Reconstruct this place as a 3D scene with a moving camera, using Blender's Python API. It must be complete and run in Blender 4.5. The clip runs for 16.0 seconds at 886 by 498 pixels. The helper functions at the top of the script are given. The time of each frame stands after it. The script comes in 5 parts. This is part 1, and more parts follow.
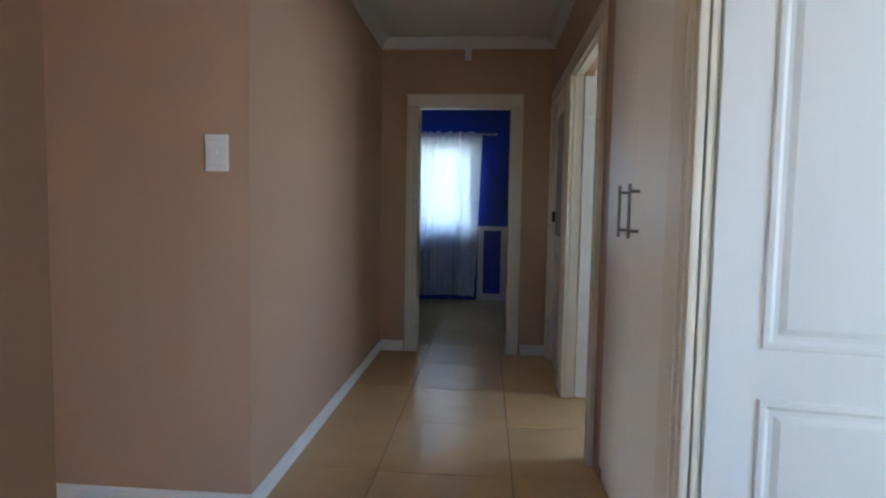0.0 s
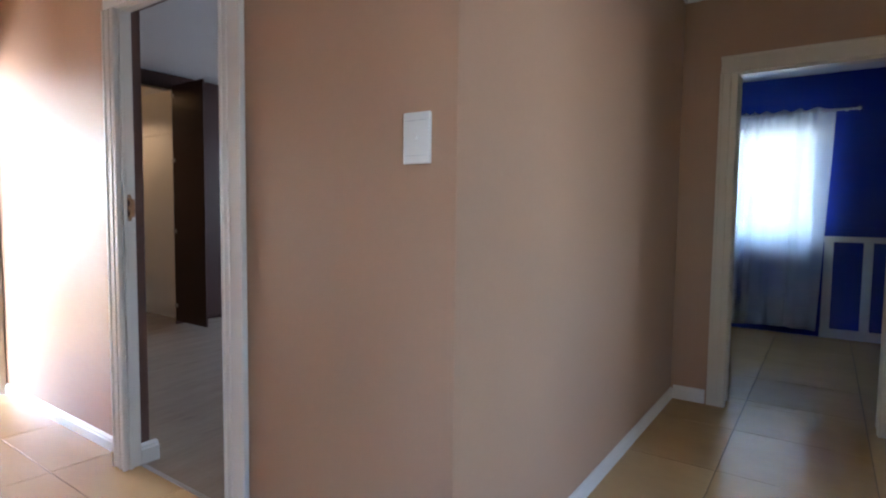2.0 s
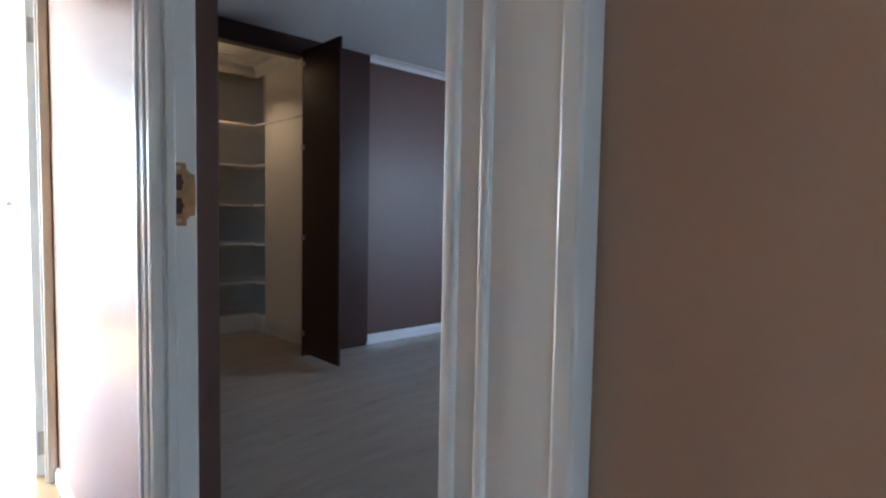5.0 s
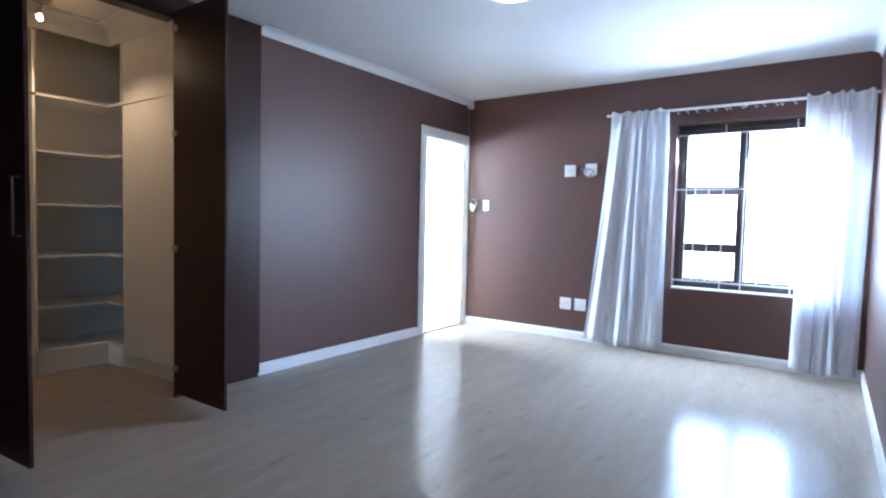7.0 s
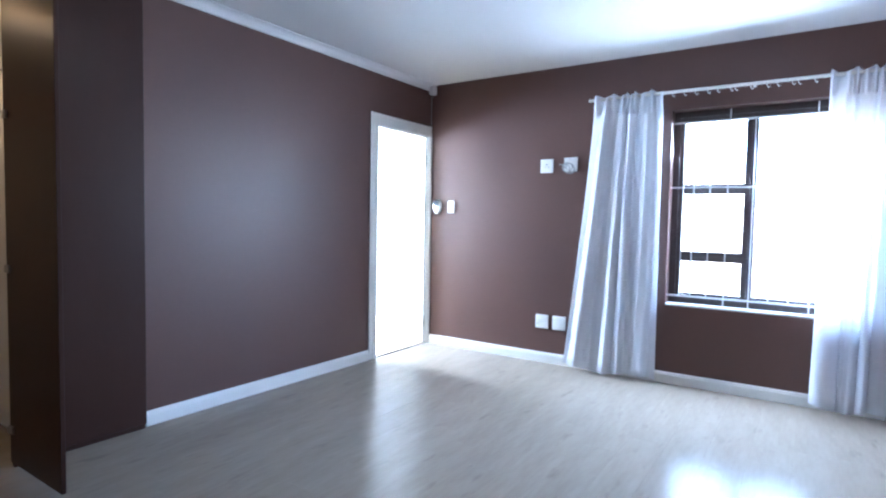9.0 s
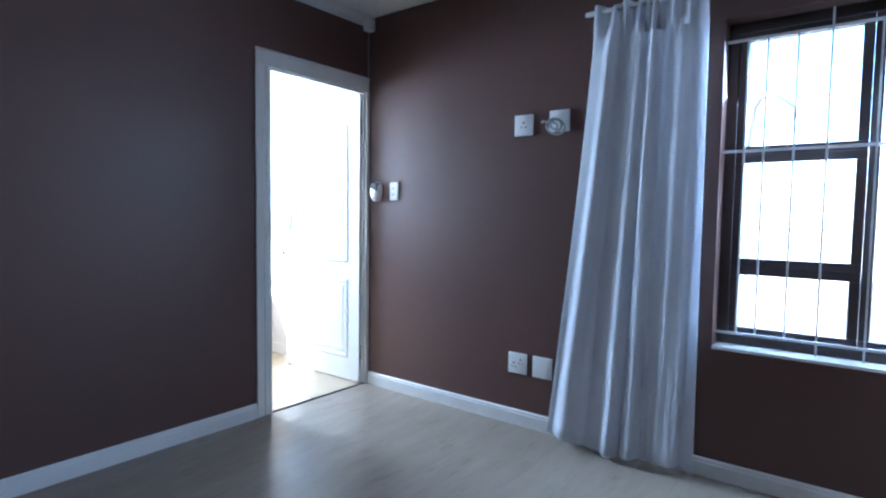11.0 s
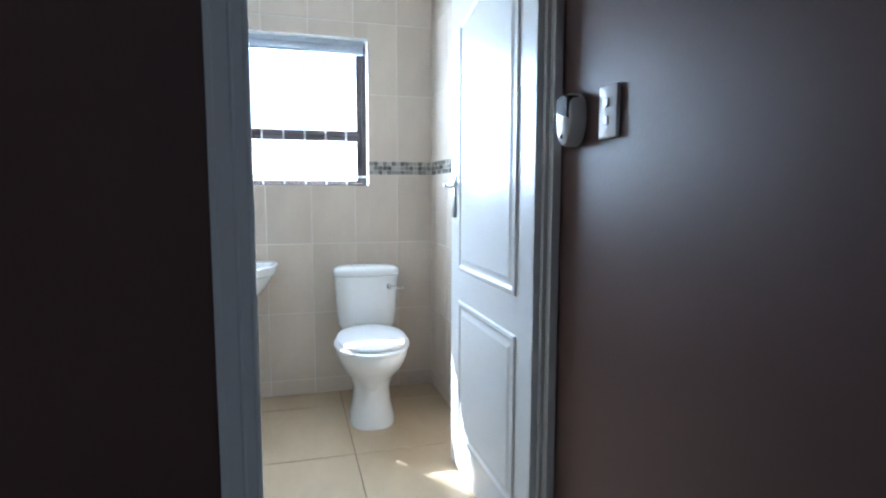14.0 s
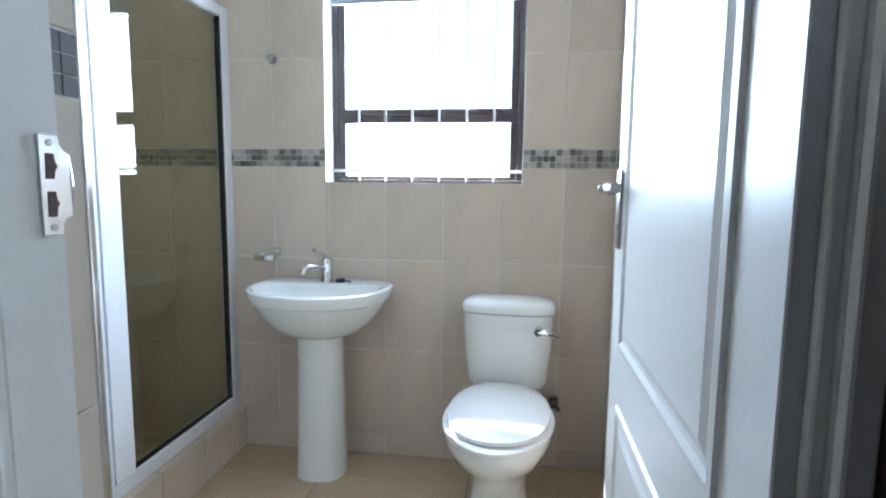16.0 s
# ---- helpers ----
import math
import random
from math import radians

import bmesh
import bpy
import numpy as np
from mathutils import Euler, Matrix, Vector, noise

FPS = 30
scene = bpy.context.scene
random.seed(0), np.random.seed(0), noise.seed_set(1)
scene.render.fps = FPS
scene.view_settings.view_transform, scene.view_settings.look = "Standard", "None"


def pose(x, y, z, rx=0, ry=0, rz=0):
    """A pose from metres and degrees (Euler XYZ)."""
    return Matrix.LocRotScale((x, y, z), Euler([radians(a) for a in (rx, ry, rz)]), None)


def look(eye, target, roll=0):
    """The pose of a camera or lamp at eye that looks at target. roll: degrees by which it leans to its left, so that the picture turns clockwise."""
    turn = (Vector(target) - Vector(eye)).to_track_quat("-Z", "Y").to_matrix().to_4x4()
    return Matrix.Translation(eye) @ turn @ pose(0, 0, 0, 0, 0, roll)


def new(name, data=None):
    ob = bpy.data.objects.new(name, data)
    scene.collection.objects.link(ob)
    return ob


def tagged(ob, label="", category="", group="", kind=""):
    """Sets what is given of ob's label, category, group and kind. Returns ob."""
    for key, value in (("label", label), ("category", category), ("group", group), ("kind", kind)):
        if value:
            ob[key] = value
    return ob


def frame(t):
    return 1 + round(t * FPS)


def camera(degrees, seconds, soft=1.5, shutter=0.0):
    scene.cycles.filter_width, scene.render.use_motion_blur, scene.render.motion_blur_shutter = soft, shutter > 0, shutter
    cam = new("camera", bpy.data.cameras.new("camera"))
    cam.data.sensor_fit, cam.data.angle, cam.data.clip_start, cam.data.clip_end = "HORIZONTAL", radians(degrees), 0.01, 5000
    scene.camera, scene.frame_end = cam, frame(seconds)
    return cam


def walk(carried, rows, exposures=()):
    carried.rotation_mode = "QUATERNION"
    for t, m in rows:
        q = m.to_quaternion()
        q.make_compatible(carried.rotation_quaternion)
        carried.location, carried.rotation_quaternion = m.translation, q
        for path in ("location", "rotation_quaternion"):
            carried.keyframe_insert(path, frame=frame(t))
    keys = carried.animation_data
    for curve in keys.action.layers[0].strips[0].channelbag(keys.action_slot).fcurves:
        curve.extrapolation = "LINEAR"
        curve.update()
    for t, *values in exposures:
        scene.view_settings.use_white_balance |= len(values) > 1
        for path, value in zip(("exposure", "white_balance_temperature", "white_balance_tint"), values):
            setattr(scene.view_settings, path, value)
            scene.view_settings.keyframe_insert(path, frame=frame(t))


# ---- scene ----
cam = camera(77.6, 16.0, soft=2.2)
PATH = [
    (0, (0.274, 0.277, 1.157), (0.119, 2.267, 1.025), 1.0),
    (0.5, (0.318, 0.476, 1.171), (-0.128, 2.42, 1.036), 0.8),
    (1, (0.313, 0.656, 1.164), (-0.408, 2.516, 1.032), 0.7),
    (1.5, (0.264, 0.866, 1.172), (-0.685, 2.622, 1.037), 0.7),
    (2, (0.175, 1.088, 1.167), (-0.964, 2.727, 1.035), 0.7),
    (2.5, (0.044, 1.3, 1.151), (-1.271, 2.801, 1.018), 0.7),
    (3, (-0.199, 1.533, 1.17), (-1.632, 2.921, 1.037), 0.8),
    (3.2, (-0.302, 1.603, 1.171), (-1.764, 2.961, 1.042), 0.9),
    (5.3, (-1.421, 1.99, 1.133), (-2.881, 3.352, 1.017), 1.1),
    (5.5, (-1.502, 2.014, 1.131), (-2.917, 3.424, 1.019), 1.1),
    (6, (-1.575, 2.088, 1.131), (-2.894, 3.588, 1.018), 1.3),
    (6.5, (-1.755, 2.188, 1.144), (-2.951, 3.788, 1.037), 1.4),
    (7, (-1.875, 2.255, 1.152), (-3.022, 3.891, 1.052), 1.3),
    (7.5, (-1.953, 2.354, 1.191), (-3.076, 4.006, 1.091), 1.3),
    (8, (-2.023, 2.471, 1.204), (-3.131, 4.133, 1.106), 1.2),
    (8.5, (-2.084, 2.738, 1.21), (-3.194, 4.399, 1.108), 1.1),
    (10.8, (-2.416, 4.654, 1.186), (-3.608, 6.255, 1.067), 0.9),
    (11, (-2.5, 4.807, 1.185), (-3.716, 6.39, 1.062), 0.8),
    (11.5, (-2.692, 5.188, 1.204), (-4.016, 6.681, 1.069), 0.8),
    (12, (-2.84, 5.6, 1.186), (-4.313, 6.945, 1.05), 0.7),
    (12.5, (-3.024, 5.945, 1.164), (-4.629, 7.13, 1.023), 0.7),
    (13, (-3.261, 6.281, 1.18), (-4.993, 7.266, 1.016), 0.5),
    (13.5, (-3.552, 6.594, 1.178), (-5.39, 7.359, 0.989), 0.2),
    (14, (-3.869, 6.814, 1.153), (-5.787, 7.343, 0.951), 0.1),
    (14.5, (-4.167, 6.985, 1.147), (-6.127, 7.322, 0.929), 0.5),
    (15, (-4.43, 7.102, 1.178), (-6.412, 7.218, 0.936), 0.5),
    (15.5, (-4.626, 7.193, 1.169), (-6.61, 7.098, 0.939), 0.6),
    (16, (-4.781, 7.237, 1.191), (-6.75, 6.97, 0.957), 0.6),
]
walk(cam, [(t, look(eye, target, roll)) for t, eye, target, roll in PATH],
     exposures=[(0.0, 3.98, 5750, 17), (0.5, 4.1, 5850, 20), (1.0, 4.3, 6050, 23), (1.5, 4.25, 5900, 23), (2.0, 4.4, 5650, 18), (2.5, 4.6, 5550, 16), (3.0, 4.65, 5450, 15), (5.5, 4.0, 5150, 11), (6.0, 4.15, 5100, 11), (6.5, 4.55, 5100, 11), (7.0, 4.84, 5200, 12), (8.5, 4.88, 5150, 12), (11.0, 3.4, 4850, 10), (12.0, 1.95, 4900, 10), (13.0, 1.45, 5200, 9), (14.0, 1.85, 5200, 9), (15.0, 1.6, 5250, 9), (15.5, 1.52, 5300, 9), (16.0, 1.64, 5350, 9)])

# ---- light ----
# sun from the south-west, 45 degrees high
SUN_WAY = Vector((1.0, 0.69, -1.28)).normalized()
world = bpy.data.worlds.new("sky")
scene.world = world
world.use_nodes = True
wn = world.node_tree
sky = wn.nodes.new("ShaderNodeTexSky")
sky.sky_type = "NISHITA"
sky.sun_disc = False
sky.sun_elevation = math.asin(-SUN_WAY.z)
sky.sun_rotation = math.atan2(-SUN_WAY.x, -SUN_WAY.y)
wn.links.new(sky.outputs[0], wn.nodes["Background"].inputs[0])
wn.nodes["Background"].inputs[1].default_value = 0.15
sun_data = bpy.data.lights.new("sun", "SUN")
sun_data.energy = 5.0
sun_data.angle = radians(0.5)
sun_data.color = (1.0, 0.94, 0.86)
sun = new("sun", sun_data)
sun.rotation_mode = "QUATERNION"
sun.rotation_quaternion = SUN_WAY.to_track_quat("-Z", "Y")


def window_light(name, eye, target, w, h, watts, color=(0.86, 0.93, 1.0), spread=180):
    """Skylight that comes in by a window's opening."""
    data = bpy.data.lights.new(name, "AREA")
    data.shape, data.size, data.size_y, data.energy, data.color = "RECTANGLE", w, h, watts, color
    data.spread = math.radians(spread)
    ob = new(name, data)
    ob.matrix_world = look(eye, target)
    return ob


window_light("bedroom_window_light", (-2.41, 7.71, 1.335), (-2.62, 6.0, 0.62), 1.25, 1.44, 6.8, (0.74, 0.87, 1.0), 180)
window_light("bathroom_window_light", (-7.24, 6.84, 1.6), (-6.0, 6.84, 1.55), 0.82, 0.81, 22, (0.82, 0.92, 1.0))
window_light("blue_room_window_light", (-0.565, 7.76, 1.49), (-0.565, 6.0, 1.4), 1.36, 1.17, 1.25, (0.74, 0.9, 1.0))
window_light("east_room_window_light", (3.68, -0.7, 1.4), (2.0, -0.7, 1.3), 1.58, 1.38, 3.8, (0.55, 0.79, 1.0))
window_light("east_far_window_light", (3.68, 3.75, 1.5), (2.0, 3.75, 1.4), 1.28, 1.18, 2.0, (0.66, 0.84, 1.0))
window_light("sunny_room_window_light", (-5.8, -0.96, 1.2), (-5.8, 1.0, 1.0), 1.96, 1.76, 19, (0.74, 0.87, 1.0))

# beam of the spot lamp in the walk-in cupboard
beam = bpy.data.lights.new("spot_lamp_beam", "SPOT")
beam.energy, beam.color, beam.spot_size, beam.spot_blend, beam.shadow_soft_size = 0.85, (1.0, 0.64, 0.33), radians(140), 0.5, 0.03
new("spot_lamp_beam", beam).matrix_world = look((-6.06, 3.695, 2.37), (-5.75, 3.62, 0.0))

# ---- materials ----
def mat(name, color, rough=0.5, metal=0.0, var=0.06, scale=3.0, fine=60.0, bump=0.0, bump_scale=150.0, rvar=0.0,
        coat=0.0, spec=0.5, per_object=0.0, stretch=(1, 1, 1), hue=None, sss=0.0):
    """Painted or solid surface: a base colour with broad and fine variation, and fine relief."""
    m = bpy.data.materials.new(name)
    m.use_nodes = True
    nt = m.node_tree
    b = nt.nodes["Principled BSDF"]
    b.inputs["Roughness"].default_value = rough
    b.inputs["Metallic"].default_value = metal
    b.inputs["Coat Weight"].default_value = coat
    b.inputs["Specular IOR Level"].default_value = spec
    tc = nt.nodes.new("ShaderNodeTexCoord")
    mp = nt.nodes.new("ShaderNodeMapping")
    mp.inputs["Scale"].default_value = stretch
    nt.links.new(tc.outputs["Object"], mp.inputs["Vector"])
    co = mp.outputs["Vector"]
    n1 = nt.nodes.new("ShaderNodeTexNoise")
    n1.inputs["Scale"].default_value, n1.inputs["Detail"].default_value = scale, 4
    n2 = nt.nodes.new("ShaderNodeTexNoise")
    n2.inputs["Scale"].default_value, n2.inputs["Detail"].default_value = fine, 3
    nt.links.new(co, n1.inputs["Vector"])
    nt.links.new(co, n2.inputs["Vector"])
    mixf = nt.nodes.new("ShaderNodeMath")
    mixf.operation = "MULTIPLY_ADD"
    mixf.inputs[1].default_value = 0.4
    nt.links.new(n2.outputs["Fac"], mixf.inputs[0])
    nt.links.new(n1.outputs["Fac"], mixf.inputs[2])
    fac = mixf.outputs[0]
    if per_object:
        oi = nt.nodes.new("ShaderNodeObjectInfo")
        ad = nt.nodes.new("ShaderNodeMath")
        ad.operation = "MULTIPLY_ADD"
        ad.inputs[1].default_value = per_object
        nt.links.new(oi.outputs["Random"], ad.inputs[0])
        nt.links.new(fac, ad.inputs[2])
        fac = ad.outputs[0]
    ramp = nt.nodes.new("ShaderNodeMapRange")
    ramp.inputs["From Min"].default_value, ramp.inputs["From Max"].default_value = 0.35, 1.05 + per_object
    nt.links.new(fac, ramp.inputs["Value"])
    mx = nt.nodes.new("ShaderNodeMix")
    mx.data_type = "RGBA"
    lo = [max(0.0, c * (1 - var)) for c in color]
    hi = [min(1.0, c * (1 + var)) for c in (hue or color)]
    mx.inputs["A"].default_value, mx.inputs["B"].default_value = (*lo, 1), (*hi, 1)
    nt.links.new(ramp.outputs[0], mx.inputs["Factor"])
    nt.links.new(mx.outputs["Result"], b.inputs["Base Color"])
    if rvar:
        rr = nt.nodes.new("ShaderNodeMapRange")
        rr.inputs["From Min"].default_value, rr.inputs["From Max"].default_value = 0.3, 0.7
        rr.inputs["To Min"].default_value, rr.inputs["To Max"].default_value = rough - rvar, rough + rvar
        nt.links.new(n1.outputs["Fac"], rr.inputs["Value"])
        nt.links.new(rr.outputs[0], b.inputs["Roughness"])
    if bump:
        bn = nt.nodes.new("ShaderNodeTexNoise")
        bn.inputs["Scale"].default_value, bn.inputs["Detail"].default_value = bump_scale, 3
        nt.links.new(co, bn.inputs["Vector"])
        bp = nt.nodes.new("ShaderNodeBump")
        bp.inputs["Strength"].default_value, bp.inputs["Distance"].default_value = bump, 0.004
        nt.links.new(bn.outputs["Fac"], bp.inputs["Height"])
        nt.links.new(bp.outputs[0], b.inputs["Normal"])
    return m


def glass_mat(name, color, rough=0.0, gloss=0.03, power=4.0):
    """Thin pane: clear transmission with a mirror gloss that grows at grazing angles."""
    m = bpy.data.materials.new(name)
    m.use_nodes = True
    nt = m.node_tree
    nt.nodes.remove(nt.nodes["Principled BSDF"])
    tr = nt.nodes.new("ShaderNodeBsdfTransparent")
    tr.inputs["Color"].default_value = (*color, 1)
    gl = nt.nodes.new("ShaderNodeBsdfGlossy")
    gl.inputs["Roughness"].default_value = rough
    lw = nt.nodes.new("ShaderNodeLayerWeight")
    lw.inputs["Blend"].default_value = 0.5
    pw = nt.nodes.new("ShaderNodeMath")
    pw.operation = "POWER"
    pw.inputs[1].default_value = power
    nt.links.new(lw.outputs["Facing"], pw.inputs[0])
    fr = nt.nodes.new("ShaderNodeMath")
    fr.operation = "MULTIPLY_ADD"
    fr.inputs[1].default_value, fr.inputs[2].default_value = 0.9, gloss
    nt.links.new(pw.outputs[0], fr.inputs[0])
    mx = nt.nodes.new("ShaderNodeMixShader")
    nt.links.new(fr.outputs[0], mx.inputs[0])
    nt.links.new(tr.outputs[0], mx.inputs[1])
    nt.links.new(gl.outputs[0], mx.inputs[2])
    nt.links.new(mx.outputs[0], nt.nodes["Material Output"].inputs[0])
    return m


def cloth_mat(name, color, through_part):
    """Thin woven cloth that lets part of the light through."""
    m = mat(name, color, rough=0.85, var=0.04, scale=6, fine=400, bump=0.15, bump_scale=700, spec=0.1)
    nt = m.node_tree
    b = nt.nodes["Principled BSDF"]
    tl = nt.nodes.new("ShaderNodeBsdfTranslucent")
    tl.inputs["Color"].default_value = (*color, 1)
    mx = nt.nodes.new("ShaderNodeMixShader")
    mx.inputs[0].default_value = through_part
    nt.links.new(b.outputs[0], mx.inputs[1])
    nt.links.new(tl.outputs[0], mx.inputs[2])
    nt.links.new(mx.outputs[0], nt.nodes["Material Output"].inputs[0])
    return m


def glow_mat(name, color, strength):
    m = bpy.data.materials.new(name)
    m.use_nodes = True
    b = m.node_tree.nodes["Principled BSDF"]
    b.inputs["Base Color"].default_value = (*color, 1)
    b.inputs["Roughness"].default_value = 0.3
    b.inputs["Emission Color"].default_value = (*color, 1)
    b.inputs["Emission Strength"].default_value = strength
    return m


M_TAN = mat("tan_paint", (0.49, 0.316, 0.208), 0.40, var=0.04, scale=1.2, fine=40, bump=0.10, bump_scale=90, rvar=0.05)
M_BROWN = mat("brown_paint", (0.118, 0.064, 0.051), 0.44, spec=0.37, var=0.07, scale=1.3, fine=40, bump=0.10, bump_scale=90)
M_BLUE = mat("blue_paint", (0.012, 0.045, 0.36), 0.5, var=0.06, bump=0.1, bump_scale=90)
M_CREAM = mat("cream_paint", (0.78, 0.72, 0.6), 0.5, var=0.04, bump=0.08, bump_scale=90)
M_WHITEWALL = mat("white_wall_paint", (0.70, 0.70, 0.69), 0.5, var=0.04, bump=0.08, bump_scale=90)
M_CEIL = mat("ceiling_paint", (0.67, 0.67, 0.66), 0.75, var=0.03, scale=1.5, bump=0.05, bump_scale=60)
M_WHITE = mat("white_gloss_paint", (0.78, 0.77, 0.73), 0.28, var=0.03, scale=4, bump=0.02, bump_scale=40)
M_FRAME = mat("ivory_frame_paint", (0.72, 0.66, 0.54), 0.3, var=0.04, scale=5, bump=0.02, bump_scale=40)
M_DOOR = mat("white_door_paint", (0.8, 0.81, 0.8), 0.33, spec=0.35, var=0.02, scale=3, bump=0.1, bump_scale=45, stretch=(1, 1, 0.15))
M_MELAMINE = mat("white_melamine", (0.78, 0.75, 0.68), 0.35, var=0.03, scale=2)
M_DARK = mat("dark_brown_veneer", (0.045, 0.022, 0.017), 0.32, spec=0.2, var=0.10, scale=2, fine=30, bump=0.03, bump_scale=30, stretch=(3, 3, 0.5))
M_PLASTIC = mat("white_plastic", (0.78, 0.78, 0.76), 0.3, var=0.02)
M_HOLE = mat("dark_socket_hole", (0.01, 0.01, 0.01), 0.7, var=0.02)
M_CHROME = mat("chrome", (0.75, 0.75, 0.76), 0.12, metal=1.0, var=0.03)
M_STEEL = mat("brushed_steel", (0.42, 0.4, 0.38), 0.32, metal=1.0, var=0.08, fine=120)
M_GUNMETAL = mat("dark_gunmetal", (0.2, 0.19, 0.18), 0.4, metal=0.8, var=0.1, fine=120)
M_BRASS = mat("tarnished_brass", (0.42, 0.25, 0.13), 0.42, metal=0.8, var=0.3, scale=30)
M_RUBBER = mat("black_rubber", (0.015, 0.015, 0.015), 0.6, var=0.1)
M_BRONZE = mat("dark_window_frame", (0.035, 0.022, 0.02), 0.35, var=0.12, scale=8)
M_BAR = mat("white_burglar_bar", (0.7, 0.7, 0.7), 0.4, var=0.05, scale=20)
M_CERAMIC = mat("white_ceramic", (0.83, 0.84, 0.82), 0.08, var=0.01, scale=3, coat=0.4)
M_SEAT = mat("white_seat_plastic", (0.84, 0.84, 0.83), 0.28, var=0.01, scale=3)
M_ALU = mat("white_aluminium", (0.8, 0.81, 0.84), 0.25, var=0.02)
M_GROUT = mat("pale_grout", (0.74, 0.71, 0.65), 0.85, var=0.12, scale=12, bump=0.2)
M_SLOT = mat("dark_mortise_wood", (0.07, 0.032, 0.022), 0.7, var=0.3, scale=60)
M_GROUT_DARK = mat("dark_grout", (0.2, 0.15, 0.1), 0.9, var=0.2, scale=8, bump=0.2)
M_WTILE = mat("beige_wall_tile", (0.64, 0.55, 0.45), 0.32, spec=0.22, var=0.13, scale=3.0, fine=9, stretch=(1, 1.6, 0.5), per_object=0.3)
M_FTILE = mat("honey_floor_tile", (0.60, 0.40, 0.19), 0.25, spec=0.38, var=0.10, scale=3.0, fine=14, stretch=(1, 2.2, 1), per_object=0.25)
M_BTILE = mat("beige_floor_tile", (0.52, 0.405, 0.26), 0.24, var=0.10, scale=3.0, fine=14, stretch=(1, 2.2, 1), per_object=0.25)
M_MOSAIC = mat("grey_glass_mosaic", (0.16, 0.14, 0.12), 0.2, var=0.75, scale=1, fine=30, per_object=2.6, hue=(0.34, 0.31, 0.27))
M_PLANK = mat("pale_laminate", (0.30, 0.248, 0.19), 0.19, var=0.09, scale=2.2, fine=9, stretch=(5, 0.9, 1), per_object=0.12, spec=0.11, hue=(0.345, 0.29, 0.232))


def add_knots(m, dark, amount):
    """Scattered darker knots and streaks along the boards."""
    nt = m.node_tree
    b = nt.nodes["Principled BSDF"]
    src = b.inputs["Base Color"].links[0].from_socket
    tc = nt.nodes.new("ShaderNodeNewGeometry")
    mp = nt.nodes.new("ShaderNodeMapping")
    mp.inputs["Scale"].default_value = (15, 4.2, 1)
    nt.links.new(tc.outputs["Position"], mp.inputs["Vector"])
    n = nt.nodes.new("ShaderNodeTexNoise")
    n.inputs["Scale"].default_value, n.inputs["Detail"].default_value = 1.0, 2
    nt.links.new(mp.outputs[0], n.inputs["Vector"])
    r = nt.nodes.new("ShaderNodeMapRange")
    r.inputs["From Min"].default_value, r.inputs["From Max"].default_value, r.inputs["To Max"].default_value = 0.62, 0.78, amount
    nt.links.new(n.outputs["Fac"], r.inputs["Value"])
    mx = nt.nodes.new("ShaderNodeMix")
    mx.data_type = "RGBA"
    mx.inputs["B"].default_value = (*dark, 1)
    nt.links.new(r.outputs[0], mx.inputs["Factor"])
    nt.links.new(src, mx.inputs["A"])
    nt.links.new(mx.outputs["Result"], b.inputs["Base Color"])


add_knots(M_PLANK, (0.19, 0.155, 0.125), 0.5)
M_CURTAIN = cloth_mat("white_curtain_cloth", (0.88, 0.9, 0.94), 0.48)
M_VOILE = cloth_mat("white_voile", (0.80, 0.84, 0.85), 0.5)
M_GLASS = glass_mat("window_glass", (0.96, 0.98, 0.98))
M_TINT = glass_mat("bronze_shower_glass", (0.90, 0.90, 0.78), gloss=0.03, power=3.0)
M_FROST = mat("frosted_glass", (0.6, 0.63, 0.66), 0.25, var=0.3, scale=14, fine=60, bump=0.5, bump_scale=35)
M_LAMP = glow_mat("lit_lamp_glass", (1.0, 0.97, 0.86), 0.25)
M_BULB = glow_mat("warm_bulb", (1.0, 0.58, 0.24), 4.5)
M_CONCRETE = mat("pale_concrete", (0.52, 0.49, 0.44), 0.9, var=0.12, scale=2, bump=0.4)
M_GROUND = mat("dry_ground", (0.34, 0.29, 0.22), 0.95, var=0.25, scale=0.6, fine=8, bump=0.5)
M_BLIND = mat("grey_blind", (0.42, 0.45, 0.5), 0.4, var=0.05)
M_CABLE = mat("grey_cable", (0.33, 0.34, 0.35), 0.4, var=0.05)
M_ROOF = mat("red_roof", (0.3, 0.13, 0.08), 0.8, var=0.2, scale=4)


# ---- mesh helpers ----
def box(bm, x0, x1, y0, y1, z0, z1, bevel=0.0, seg=2):
    vs = [bm.verts.new((x, y, z)) for x in (x0, x1) for y in (y0, y1) for z in (z0, z1)]
    fs = [bm.faces.new([vs[i] for i in q]) for q in
          ((0, 1, 3, 2), (4, 6, 7, 5), (0, 4, 5, 1), (2, 3, 7, 6), (0, 2, 6, 4), (1, 5, 7, 3))]
    if bevel:
        es = list({e for f in fs for e in f.edges})
        bmesh.ops.bevel(bm, geom=es, offset=bevel, segments=seg, affect="EDGES", profile=0.5)
    return bm


def ring_pts(c, u, v, ru, rv, n):
    return [Vector(c) + u * (ru * math.cos(2 * math.pi * i / n)) + v * (rv * math.sin(2 * math.pi * i / n)) for i in range(n)]


